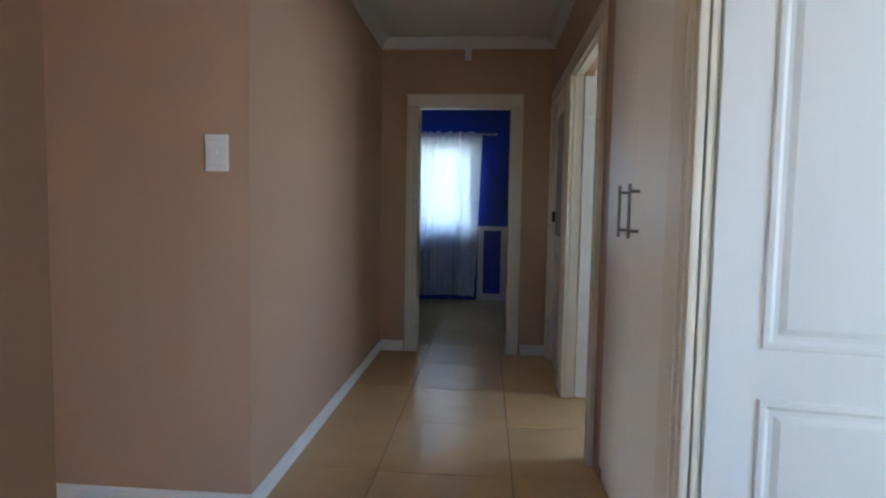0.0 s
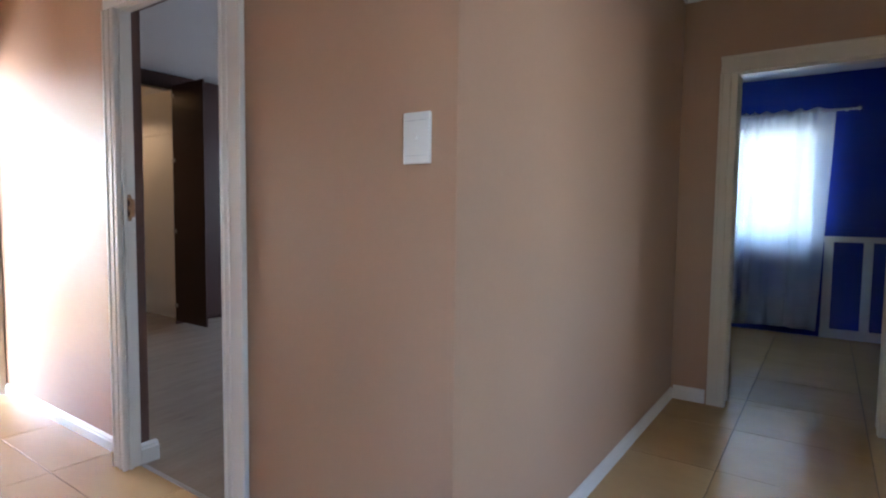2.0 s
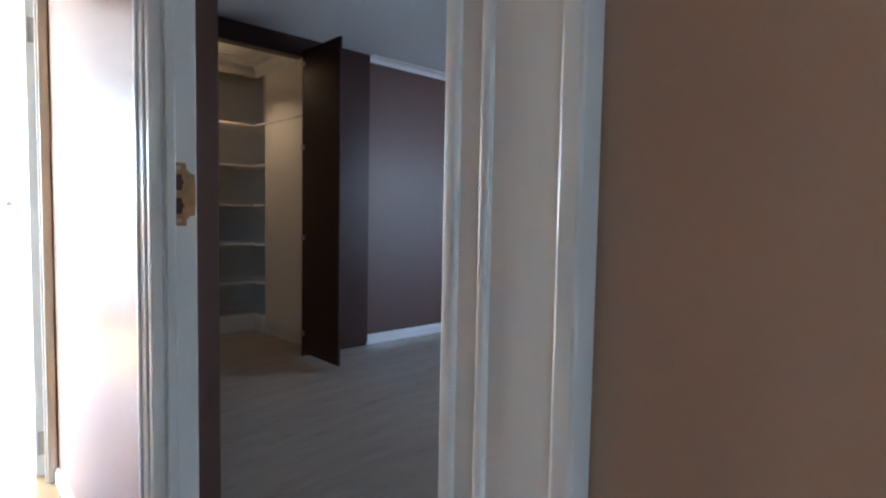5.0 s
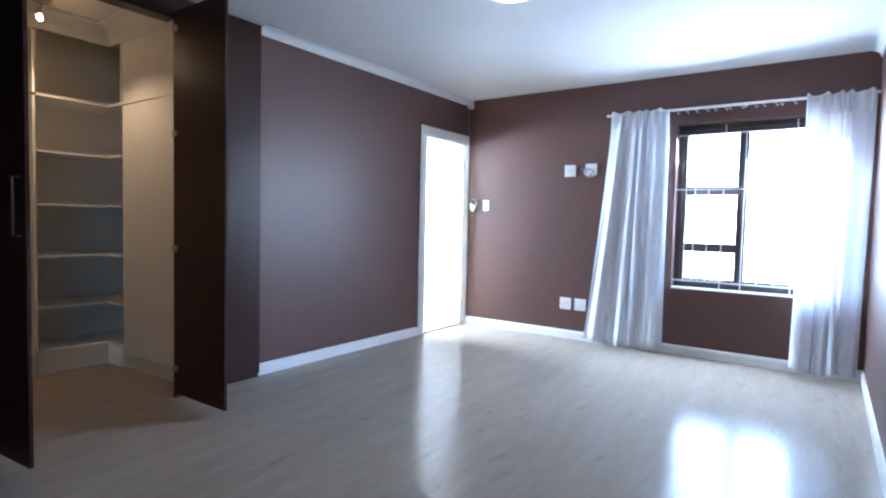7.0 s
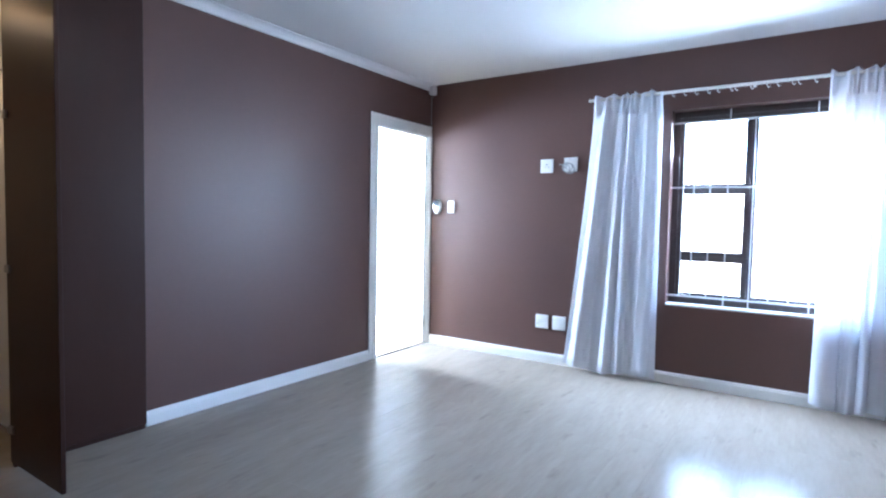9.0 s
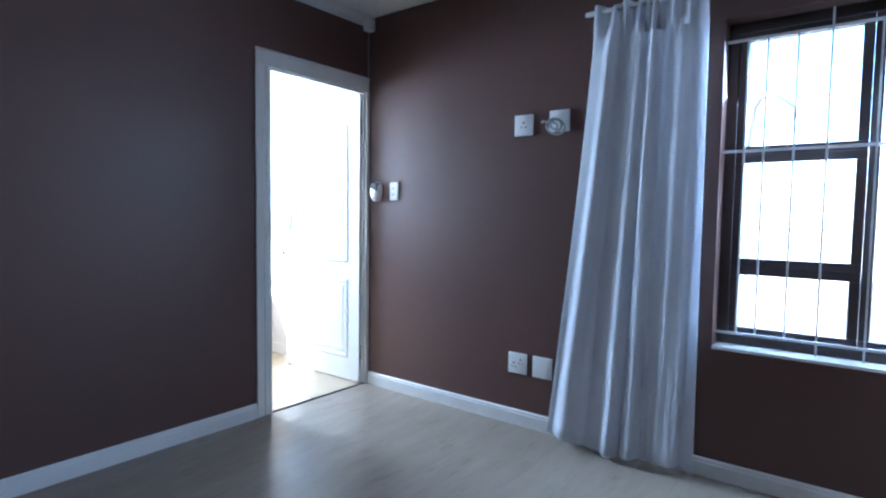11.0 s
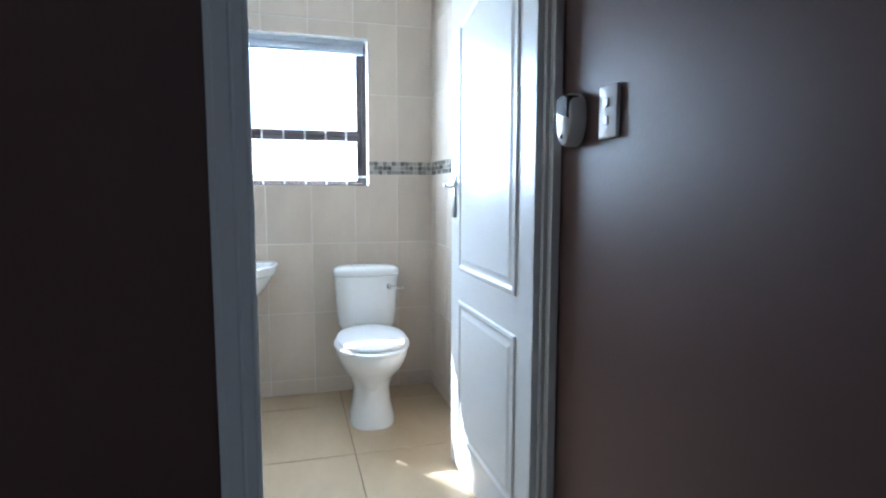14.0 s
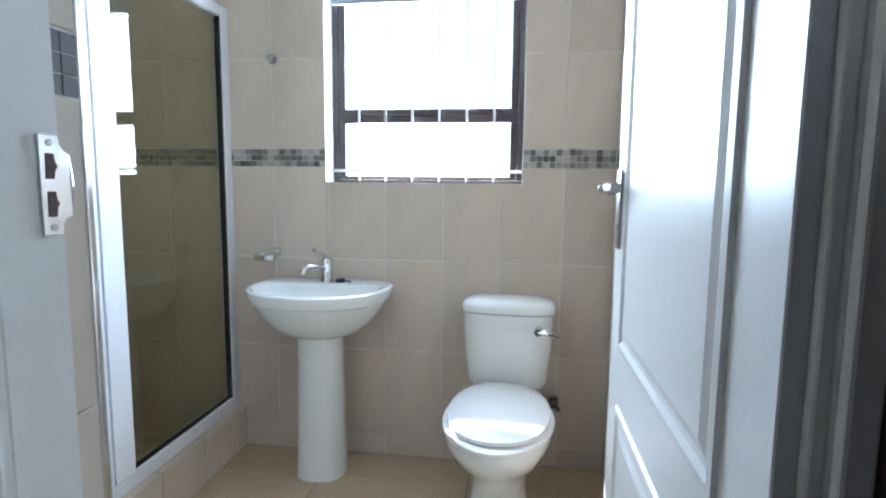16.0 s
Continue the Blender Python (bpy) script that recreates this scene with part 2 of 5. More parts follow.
def loft(bm, rings, cap=True):
    """A skin over a row of closed rings with the same number of points."""
    rows = [[bm.verts.new(p) for p in r] for r in rings]
    n = len(rows[0])
    for a, b in zip(rows, rows[1:]):
        for i in range(n):
            bm.faces.new((a[i], a[(i + 1) % n], b[(i + 1) % n], b[i]))
    if cap:
        bm.faces.new(rows[0][::-1])
        bm.faces.new(rows[-1])
    return bm


def cyl(bm, p0, p1, r, n=12, r2=None):
    p0, p1 = Vector(p0), Vector(p1)
    w = (p1 - p0).normalized()
    u = w.orthogonal().normalized()
    v = w.cross(u)
    return loft(bm, [ring_pts(p0, u, v, r, r, n), ring_pts(p1, u, v, r2 or r, r2 or r, n)])


def tube(bm, pts, r, n=8):
    pts = [Vector(p) for p in pts]
    rings, u = [], None
    for i, p in enumerate(pts):
        w = (pts[min(i + 1, len(pts) - 1)] - pts[max(i - 1, 0)]).normalized()
        u = w.orthogonal().normalized() if u is None else (u - w * u.dot(w)).normalized()
        rings.append(ring_pts(p, u, w.cross(u), r, r, n))
    return loft(bm, rings)


def lathe(bm, profile, c=(0, 0, 0), n=24, sx=1.0, sy=1.0):
    c = Vector(c)
    ux, uy = Vector((1, 0, 0)), Vector((0, 1, 0))
    return loft(bm, [ring_pts(c + Vector((0, 0, z)), ux, uy, r * sx, r * sy, n) for r, z in profile])


def thing(name, base, label="", category="", group="", kind="", rz=0.0):
    ob = new(name)
    ob.empty_display_size = 0.1
    ob.location = base
    ob.rotation_euler = (0, 0, radians(rz))
    return tagged(ob, label, category, group, kind)


def chain(ob):
    m = Matrix.LocRotScale(ob.location, ob.rotation_euler, None)
    return chain(ob.parent) @ m if ob.parent else m


def part(name, bm, material, parent=None, label="", smooth=False, at=None, world_space=False):
    """Links a bmesh as one mesh object under a thing or under a part."""
    bmesh.ops.recalc_face_normals(bm, faces=bm.faces)
    if world_space and parent is not None:
        bm.transform(chain(parent).inverted())
    if smooth:
        for f in bm.faces:
            f.smooth = True
        for e in bm.edges:
            if len(e.link_faces) == 2 and e.calc_face_angle(0) > 0.7:
                e.smooth = False
    me = bpy.data.meshes.new(name)
    bm.to_mesh(me)
    bm.free()
    for m in (material if isinstance(material, (list, tuple)) else [material]):
        me.materials.append(m)
    ob = new(name, me)
    ob.parent = parent
    if at:
        ob.location = at
    if label:
        ob["label"] = label
    return ob


def BM():
    return bmesh.new()


def wall(name, x, y, z, holes=(), faces=None, rest=None, label=""):
    """A wall with thickness: x, y, z are ranges; holes are ranges along the longer side and in height.
    faces: the paint of the sides '-x', '+x', '-y', '+y'; rest: of ends and reveals."""
    along = 0 if x[1] - x[0] > y[1] - y[0] else 1
    lim = (x, y)[along]
    us = sorted({lim[0], lim[1], *(v for h in holes for v in h[:2] if lim[0] < v < lim[1])})
    zs = sorted({z[0], z[1], *(v for h in holes for v in h[2:] if z[0] < v < z[1])})
    full = lambda i, k: 0 <= i < len(us) - 1 and 0 <= k < len(zs) - 1 and not any(
        h[0] < (us[i] + us[i + 1]) / 2 < h[1] and h[2] < (zs[k] + zs[k + 1]) / 2 < h[3] for h in holes)
    d0, d1 = (y, x)[along]
    mats = [rest] + [m for m in dict.fromkeys((faces or {}).values()) if m is not rest]
    bm, cache = BM(), {}

    def vert(u, d, zz):
        key = (round(u, 4), round(d, 4), round(zz, 4))
        if key not in cache:
            cache[key] = bm.verts.new((u, d, zz) if along == 0 else (d, u, zz))
        return cache[key]

    def face(pts, m):
        f = bm.faces.new([vert(*p) for p in pts])
        f.material_index = mats.index(m)

    side = ("-y", "+y") if along == 0 else ("-x", "+x")
    ends = ("-x", "+x") if along == 0 else ("-y", "+y")
    get = lambda k: (faces or {}).get(k, rest)
    for i in range(len(us) - 1):
        for k in range(len(zs) - 1):
            if not full(i, k):
                continue
            a, b, c, d = us[i], us[i + 1], zs[k], zs[k + 1]
            face(((a, d0, c), (b, d0, c), (b, d0, d), (a, d0, d)), get(side[0]))
            face(((a, d1, c), (b, d1, c), (b, d1, d), (a, d1, d)), get(side[1]))
            if not full(i - 1, k):
                face(((a, d0, c), (a, d1, c), (a, d1, d), (a, d0, d)), get(ends[0]) if i == 0 else rest)
            if not full(i + 1, k):
                face(((b, d0, c), (b, d1, c), (b, d1, d), (b, d0, d)), get(ends[1]) if i == len(us) - 2 else rest)
            if not full(i, k - 1):
                face(((a, d0, c), (b, d0, c), (b, d1, c), (a, d1, c)), rest)
            if not full(i, k + 1):
                face(((a, d0, d), (b, d0, d), (b, d1, d), (a, d1, d)), rest)
    ob = part(name, bm, mats)
    return tagged(ob, label, "wall", kind="structure")


def slab(name, x, y, z, material, label, category):
    ob = part(name, box(BM(), *x, *y, *z), material)
    return tagged(ob, label, category, kind="structure")


# ---- structure: walls ----
H0, H1 = 2.50, 2.54          # ceiling of the bedroom, of the corridor
TOP = 2.62
# the wall with the light switch: corridor side tan, bedroom side brown
wall("wall_bedroom_south", (-2.43, -0.60), (2.26, 2.37), (0, TOP), [(-2.37, -1.543, -1, 2.04)],
     {"-y": M_TAN, "+x": M_TAN, "+y": M_BROWN}, M_BROWN, "tan painted wall with a light switch and a doorway")
wall("wall_passage_north", (-5.335, -2.43), (2.32, 2.37), (0, TOP), (), {"-y": M_TAN, "+y": M_BROWN}, M_TAN,
     "tan painted passage wall, brown on its bedroom side")
wall("wall_passage_south", (-4.02, -0.57), (1.14, 1.28), (0, TOP), (), {"+y": M_TAN, "+x": M_TAN, "-y": M_CREAM}, M_TAN,
     "tan painted wall of the side passage")
wall("wall_corridor_west_front", (-0.70, -0.57), (-1.6, 1.14), (0, TOP), (), {"+x": M_TAN, "-x": M_CREAM}, M_TAN, "tan painted corridor wall")
wall("wall_corridor_west", (-0.73, -0.60), (2.37, 4.79), (0, TOP), (), {"+x": M_TAN, "-x": M_CREAM}, M_TAN, "long tan painted corridor wall")
wall("wall_corridor_end", (-1.50, 0.79), (4.79, 4.92), (0, TOP), [(-0.33, 0.49, -1, 2.04)], {"-y": M_TAN, "+y": M_BLUE}, M_TAN,
     "tan painted end wall of the corridor with a doorway")
wall("wall_corridor_east", (0.79, 0.92), (-1.6, 4.92), (0, TOP),
     [(0.84, 1.69, -1, 2.04), (1.863, 2.675, -1, 2.3), (2.86, 3.79, -1, 2.04), (3.95, 4.71, -1, 2.04)],
     {"-x": M_TAN, "+x": M_CREAM}, M_TAN, "tan painted corridor wall with three doorways and a cupboard")
# closes the unseen end; its opening is invented to let skylight in
wall("wall_corridor_south", (-0.70, 0.92), (-1.72, -1.6), (0, TOP), [(-0.2, 0.4, 1.0, 2.0)], {"+y": M_TAN}, M_TAN, "unseen tan painted end wall behind the walk, with an added light opening")
wall("wall_passage_end", (-4.14, -4.02), (1.28, 2.32), (0, TOP), [(1.39, 2.316, -1, 2.04)], {"+x": M_TAN, "-x": M_CREAM}, M_TAN,
     "tan painted end wall of the side passage with a doorway")
# bedroom
wall("wall_bedroom_east", (-1.615, -1.50), (3.3, 7.52), (0, TOP), (), {"-x": M_BROWN, "+x": M_BLUE}, M_BROWN, "dark brown painted bedroom wall")
wall("wall_bedroom_door_side", (-1.54, -1.44), (2.37, 3.3), (0, TOP), (), {"-x": M_BROWN}, M_BROWN, "dark brown painted bedroom wall behind the door")
wall("wall_bedroom_north", (-5.335, -1.50), (7.52, 7.74), (0, TOP), [(-3.035, -1.78, 0.61, 2.06)], {"-y": M_BROWN, "+y": M_CREAM}, M_BROWN,
     "dark brown painted bedroom wall with a window")
wall("wall_bedroom_west", (-5.335, -5.245), (2.37, 7.52), (0, TOP), [(2.46, 4.735, -1, 2.49), (6.685, 7.505, -1, 2.04)],
     {"+x": M_BROWN, "-x": M_CREAM}, M_BROWN, "dark brown painted bedroom wall with a doorway and a walk-in cupboard")
# bathroom
wall("wall_bathroom_west", (-7.26, -7.05), (4.9, 7.85), (0, TOP), [(6.425, 7.25, 1.195, 2.01)], {"+x": M_GROUT, "-x": M_CREAM}, M_WHITE, "tiled bathroom wall with a window")
wall("wall_bathroom_north", (-7.05, -5.335), (7.62, 7.85), (0, TOP), (), {"-y": M_GROUT}, M_CREAM, "tiled bathroom wall behind the door")
wall("wall_bathroom_south", (-7.05, -5.335), (4.9, 5.02), (0, TOP), (), {"+y": M_GROUT, "-y": M_CREAM}, M_CREAM, "tiled back wall of the shower")
wall("wall_shower_side", (-6.205, -5.335), (5.88, 6.012), (0, TOP), (), {"+y": M_GROUT, "-y": M_GROUT}, M_GROUT, "tiled short wall beside the shower")
wall("wall_bathroom_east", (-5.412, -5.336), (6.016, 6.694), (0, TOP), (), {"+y": M_GROUT, "-x": M_GROUT}, M_GROUT, "tiled wall beside the bathroom door")
# walk-in cupboard shell
wall("wall_cupboard_back", (-6.95, -6.85), (2.42, 4.9), (0, TOP), (), {"+x": M_CREAM}, M_CREAM, "cream wall at the back of the walk-in cupboard")
wall("wall_cupboard_north", (-6.85, -5.335), (4.80, 4.9), (0, TOP), (), {"-y": M_CREAM}, M_CREAM, "cream side wall of the walk-in cupboard")
wall("wall_cupboard_south", (-6.85, -5.335), (2.42, 2.5), (0, TOP), (), {"+y": M_CREAM}, M_CREAM, "cream side wall of the walk-in cupboard")
# blue room
wall("wall_blue_north", (-1.50, 3.2), (7.58, 7.78), (0, TOP), [(-1.25, 0.12, 0.9, 2.08)], {"-y": M_BLUE, "+y": M_CREAM}, M_CREAM, "deep blue wall with a curtained window")
wall("wall_blue_east", (3.2, 3.3), (4.92, 7.78), (0, TOP), (), {"-x": M_BLUE}, M_BLUE, "deep blue side wall")
wall("wall_blue_south", (0.92, 3.3), (4.80, 4.92), (0, TOP), (), {"+y": M_BLUE, "-y": M_CREAM}, M_CREAM, "deep blue wall")
# rooms beside the corridor
wall("wall_east_rooms", (3.6, 3.75), (-1.72, 4.80), (0, TOP), [(-1.5, 0.1, 0.7, 2.1), (3.1, 4.4, 0.9, 2.1)], {"-x": M_CREAM}, M_CREAM, "cream outer wall with two windows")
wall("wall_east_partition", (0.92, 3.6), (2.70, 2.77), (0, TOP), (), None, M_CREAM, "cream partition wall")
wall("wall_east_south", (0.92, 3.75), (-1.84, -1.72), (0, TOP), (), None, M_CREAM, "cream outer wall")
# sunny room at the end of the passage
wall("wall_sunny_west", (-7.4, -7.2), (-0.8, 2.42), (0, TOP), [(0.2, 2.1, 0.3, 2.1)], {"+x": M_WHITEWALL}, M_WHITEWALL, "white outer wall with a wide window")
wall("wall_sunny_south", (-7.4, -4.02), (-0.95, -0.8), (0, TOP), [(-6.8, -4.8, 0.3, 2.1)], {"+y": M_WHITEWALL}, M_WHITEWALL, "white outer wall with a wide window")
wall("wall_sunny_east", (-4.14, -4.02), (-0.8, 1.28), (0, TOP), (), None, M_WHITEWALL, "white inner wall")
wall("wall_sunny_north", (-7.2, -5.335), (2.32, 2.42), (0, TOP), (), {"-y": M_WHITEWALL}, M_WHITEWALL, "white inner wall")

# ---- structure: ceilings ----
for nm, xr, yr, zz in (("ceiling_corridor", (-0.60, 0.79), (-1.6, 4.79), H1), ("ceiling_passage", (-4.02, -0.60), (1.28, 2.32), H1),
                       ("ceiling_bedroom", (-5.245, -1.54), (2.37, 7.52), H0), ("ceiling_bathroom", (-7.05, -5.335), (5.02, 7.62), 2.46),
                       ("ceiling_cupboard", (-6.85, -5.335), (2.5, 4.80), 2.54), ("ceiling_blue_room", (-1.50, 3.2), (4.92, 7.58), H1),
                       ("ceiling_east_rooms", (0.92, 3.6), (-1.72, 4.80), H1), ("ceiling_sunny_room", (-7.2, -4.14), (-0.8, 2.32), H1)):
    slab(nm, xr, yr, (zz, zz + 0.05), M_CEIL, "flat white painted ceiling board", "ceiling")
slab("roof_slab", (-7.41, 4.3), (-2.3, 8.3), (TOP, TOP + 0.12), M_ROOF, "flat roof over the whole house", "roof")


def cornice(name, p0, p1, inward, top, size=0.075, material=None):
    """A coved plaster cornice along a wall."""
    p0, p1, n = Vector(p0), Vector(p1), Vector(inward)
    prof = [(0, 0), (0, -size), (0.006, -size)]
    prof += [(size - (size - 0.012) * math.cos(a) * 1.0, -(size - 0.012) * (1 - math.sin(a)) - 0.006) for a in (0.0, 0.4, 0.8, 1.2, 1.5)]
    prof += [(size, -0.006), (size, 0)]
    rings = []
    for p in (p0, p1):
        rings.append([Vector((p.x, p.y, top)) + n * d + Vector((0, 0, z)) for d, z in prof])
    ob = part(name, loft(BM(), rings), material or M_CEIL)
    return tagged(ob, "white coved plaster cornice under the ceiling", "cornice", kind="structure")


cornice("cornice_corridor_west", (-0.60, 2.26, 0), (-0.60, 4.79, 0), (1, 0, 0), H1)
cornice("cornice_corridor_end", (-0.60, 4.79, 0), (0.79, 4.79, 0), (0, -1, 0), H1)
cornice("cornice_corridor_east", (0.79, -1.6, 0), (0.79, 4.79, 0), (-1, 0, 0), H1)
cornice("cornice_bedroom_west", (-5.245, 4.735, 0), (-5.245, 7.52, 0), (1, 0, 0), H0, 0.057)
cornice("cornice_bedroom_east", (-1.615, 3.3, 0), (-1.615, 7.52, 0), (-1, 0, 0), H0, 0.057)
cornice("cornice_cupboard_back", (-6.395, 2.5, 0), (-6.395, 4.255, 0), (1, 0, 0), 2.54, 0.13)
cornice("cornice_cupboard_north", (-6.395, 4.255, 0), (-5.335, 4.255, 0), (0, -1, 0), 2.54, 0.13)


# ---- structure: skirtings ----
def skirting(name, p0, p1, inward, h=0.085, t=0.016, material=None, cut=None):
    p0, p1, n = Vector(p0), Vector(p1), Vector(inward)
    prof = [(0, 0), (t, 0), (t, h - 0.022), (t * 0.75, h - 0.016), (t * 0.75, h - 0.008), (t * 0.35, h), (0, h)]
    rings = [[p + n * d + Vector((0, 0, z)) for d, z in prof] for p in (p0, p1)]
    ob = part(name, loft(BM(), rings), material or M_WHITE)
    return tagged(ob, "white painted wooden skirting board", "skirting", kind="structure")


G = 0.0
for i, (a, b, n) in enumerate((
        ((-1.464, 2.26, G), (-0.60, 2.26, G), (0, -1, 0)), ((-0.60, 2.244, G), (-0.60, 4.79, G), (1, 0, 0)),
        ((-0.584, 4.79, G), (-0.40, 4.79, G), (0, -1, 0)), ((0.57, 4.79, G), (0.79, 4.79, G), (0, -1, 0)),
        ((-3.99, 2.32, G), (-2.485, 2.32, G), (0, -1, 0)), ((-4.02, 1.28, G), (-0.57, 1.28, G), (0, 1, 0)),
        ((-0.57, -1.6, G), (-0.57, 1.28, G), (1, 0, 0)),
        ((-5.245, 4.74, G), (-5.245, 6.63, G), (1, 0, 0)), ((-5.229, 7.52, G), (-1.615, 7.52, G), (0, -1, 0)),
        ((-1.615, 3.3, G), (-1.615, 7.504, G), (-1, 0, 0)), ((-5.215, 2.37, G), (-2.37, 2.37, G), (0, 1, 0)))):
    skirting("baseboard" if i == 0 else "baseboard.%03d" % i, a, b, n, h=0.066 if i in (0, 1, 4, 5, 6) else 0.085)
skirting("baseboard_reveal", (-2.37, 2.32, 0), (-2.37, 2.40, 0), (1, 0, 0), h=0.09, t=0.03)


# ---- doors ----
def offset_loop(pts, d):
    """Moves a closed loop inward by d (points anticlockwise, in x and z)."""
    out, n = [], len(pts)
    for i in range(n):
        a, b, c = Vector(pts[i - 1]), Vector(pts[i]), Vector(pts[(i + 1) % n])
        e1, e2 = (b - a).normalized(), (c - b).normalized()
        n1, n2 = Vector((-e1.y, e1.x)), Vector((-e2.y, e2.x))
        k = (n1 + n2) / max(0.4, 1 + n1.dot(n2))
        out.append(b + k * d)
    return out


def panel_outline(x0, x1, z0, z1, arch):
    """A panel's outline; arch: how far the middle of its top swings up."""
    pts = [(x0, z0), (x1, z0), (x1, z1)]
    if arch:
        for i in range(1, 16):
            s = i / 16
            k = 0.5 - 0.5 * math.cos(2 * math.pi * s)
            pts.append((x1 + (x0 - x1) * s, z1 + arch * k ** 0.8))
    pts.append((x0, z1))
    return [Vector(p) for p in pts]


def panel_mesh(outline, face, out):
    """A moulded panel: a proud rim, a groove and a raised field. face: the leaf's surface in y, out: +1 or -1."""
    bm = BM()
    rings = []
    for d, h in ((0.0, 0.0), (0.004, 0.006), (0.016, 0.007), (0.026, 0.0015), (0.036, 0.0015), (0.052, 0.006)):
        rings.append([Vector((p.x, face + out * (h + 0.0006), p.y)) for p in offset_loop(outline, d)])
    return loft(bm, rings)


def lever_handle(face, out, x, z, toward, reach=0.046):
    """A lever on a long back plate with a keyhole."""
    bm = BM()
    y = [face, face + out * 0.008]
    box(bm, x - 0.019, x + 0.019, min(y), max(y), z - 0.11, z + 0.06, 0.003)
    cyl(bm, (x, face, z + 0.02), (x, face + out * 0.05, z + 0.02), 0.008, 10)
    pts = [(x, face + out * (reach - 0.01), z + 0.02), (x + toward * 0.03, face + out * reach, z + 0.022), (x + toward * 0.075, face + out * (reach + 0.002), z + 0.018),
           (x + toward * 0.12, face + out * reach, z + 0.022)]
    tube(bm, pts, 0.0115, 10)
    cyl(bm, (x, face + out * 0.007, z - 0.06), (x, face + out * 0.0095, z - 0.06), 0.006, 10)
    return bm


def hinge_mesh(z, thick, side):
    bm = BM()
    cyl(bm, (-0.004, -0.006 * side, z - 0.05), (-0.004, -0.006 * side, z + 0.05), 0.006, 8)
    box(bm, -0.002, 0.001, min(0.0, side * thick * 0.8), max(0.0, side * thick * 0.8), z - 0.05, z + 0.05)
    return bm


def leaf_on(frame_thing, w, h, hinge, angle, glazed=False, handle=True, arch=0.05, thick=0.04, handle_z=1.14, side=1, hinges=(0.22, 1.78), reach=0.046):
    """A moulded two-panel leaf that turns about its hinge edge at local x = 0."""
    f0, f1 = (0.0, thick) if side > 0 else (-thick, 0.0)
    leaf = part("leaf", box(BM(), 0, w, f0, f1, 0.008, h, 0.002, 1), M_DOOR, frame_thing, "white moulded two-panel door leaf")
    leaf.location, leaf.rotation_euler = (*hinge, 0), (0, 0, radians(angle))
    st = 0.115
    for face, out in ((f0, -1), (f1, 1)):
        if glazed:
            part("glass_panel", box(BM(), 0.09, w - 0.09, min(face, face + out * 0.004), max(face, face + out * 0.004), 1.0, h - 0.11), M_FROST, leaf, "patterned frosted glass panel")
            part("lower_panel", panel_mesh(panel_outline(0.09, w - 0.09, 0.12, 0.88, 0), face, out), M_DOOR, leaf, smooth=False)
        else:
            part("upper_panel", panel_mesh(panel_outline(st, w - st, 0.845, h - 0.2, arch), face, out), M_DOOR, leaf, smooth=False)
            part("lower_panel", panel_mesh(panel_outline(st, w - st, 0.165, 0.725, 0), face, out), M_DOOR, leaf, smooth=False)
        if handle:
            part("door_handle", lever_handle(face, out, w - 0.05, handle_z, -1, reach), M_STEEL, leaf, "satin steel lever handle on a long plate", smooth=True)
    for z in hinges:
        part("hinge", hinge_mesh(z, thick, side), M_STEEL, leaf, "steel butt hinge")
    return leaf


def architrave(parent, w, h, y, out, wid, thick=0.018, left=True, right=True, mat_=None, ear=0.0, wide=0.0, shift=0.0):
    """Moulded boards round an opening on one face of the wall."""
    mat_ = mat_ or M_FRAME
    y0, y1 = sorted((y, y + out * thick))
    yl = sorted((y, y + out * (thick + 0.006)))
    if left:
        bm = box(BM(), shift - wid + 0.008, shift + 0.008, y0, y1, 0, h + 0.0, min(0.005, thick * 0.3))
        box(bm, shift - wid + 0.005, shift - wid + 0.022, yl[0] + 0.001, yl[1], 0.0005, h - 0.0005, 0.003)
        part("architrave", bm, mat_, parent)
    if right:
        wr = wid + wide
        bm = box(BM(), w - 0.008, w + wr - 0.008, y0, y1, 0, h + 0.0, 0.005)
        box(bm, w + wr - 0.022, w + wr - 0.005, yl[0] + 0.001, yl[1], 0.0005, h - 0.0005, 0.003)
        part("architrave", bm, mat_, parent)
    xa = shift - wid + 0.008 if left else 0
    xb = w + wid + wide - 0.008 if right else w + ear
    yb = sorted((y, y + out * (thick + 0.005)))
    for on, bx in ((left, (shift - 0.006, shift + 0.0085)), (right, (w - 0.0085, w + 0.006))):
        if on:
            part("bead", box(BM(), *bx, *yb, 0, h, 0.004, 3), mat_, parent, smooth=True)
            inner = (shift - 0.038, shift - 0.028) if bx[0] < w / 2 else (w + 0.028, w + 0.038)
            part("bead", box(BM(), *inner, *yb, 0, h, 0.004, 3), mat_, parent, smooth=True)
    bm = box(BM(), xa, xb, y0, y1, h + 0.001, h + wid, 0.005)
    box(bm, xa - 0.003, xb + 0.003, yl[0] + 0.001, yl[1], h + wid - 0.015, h + wid + 0.003, 0.003)
    part("architrave_head", bm, mat_, parent)


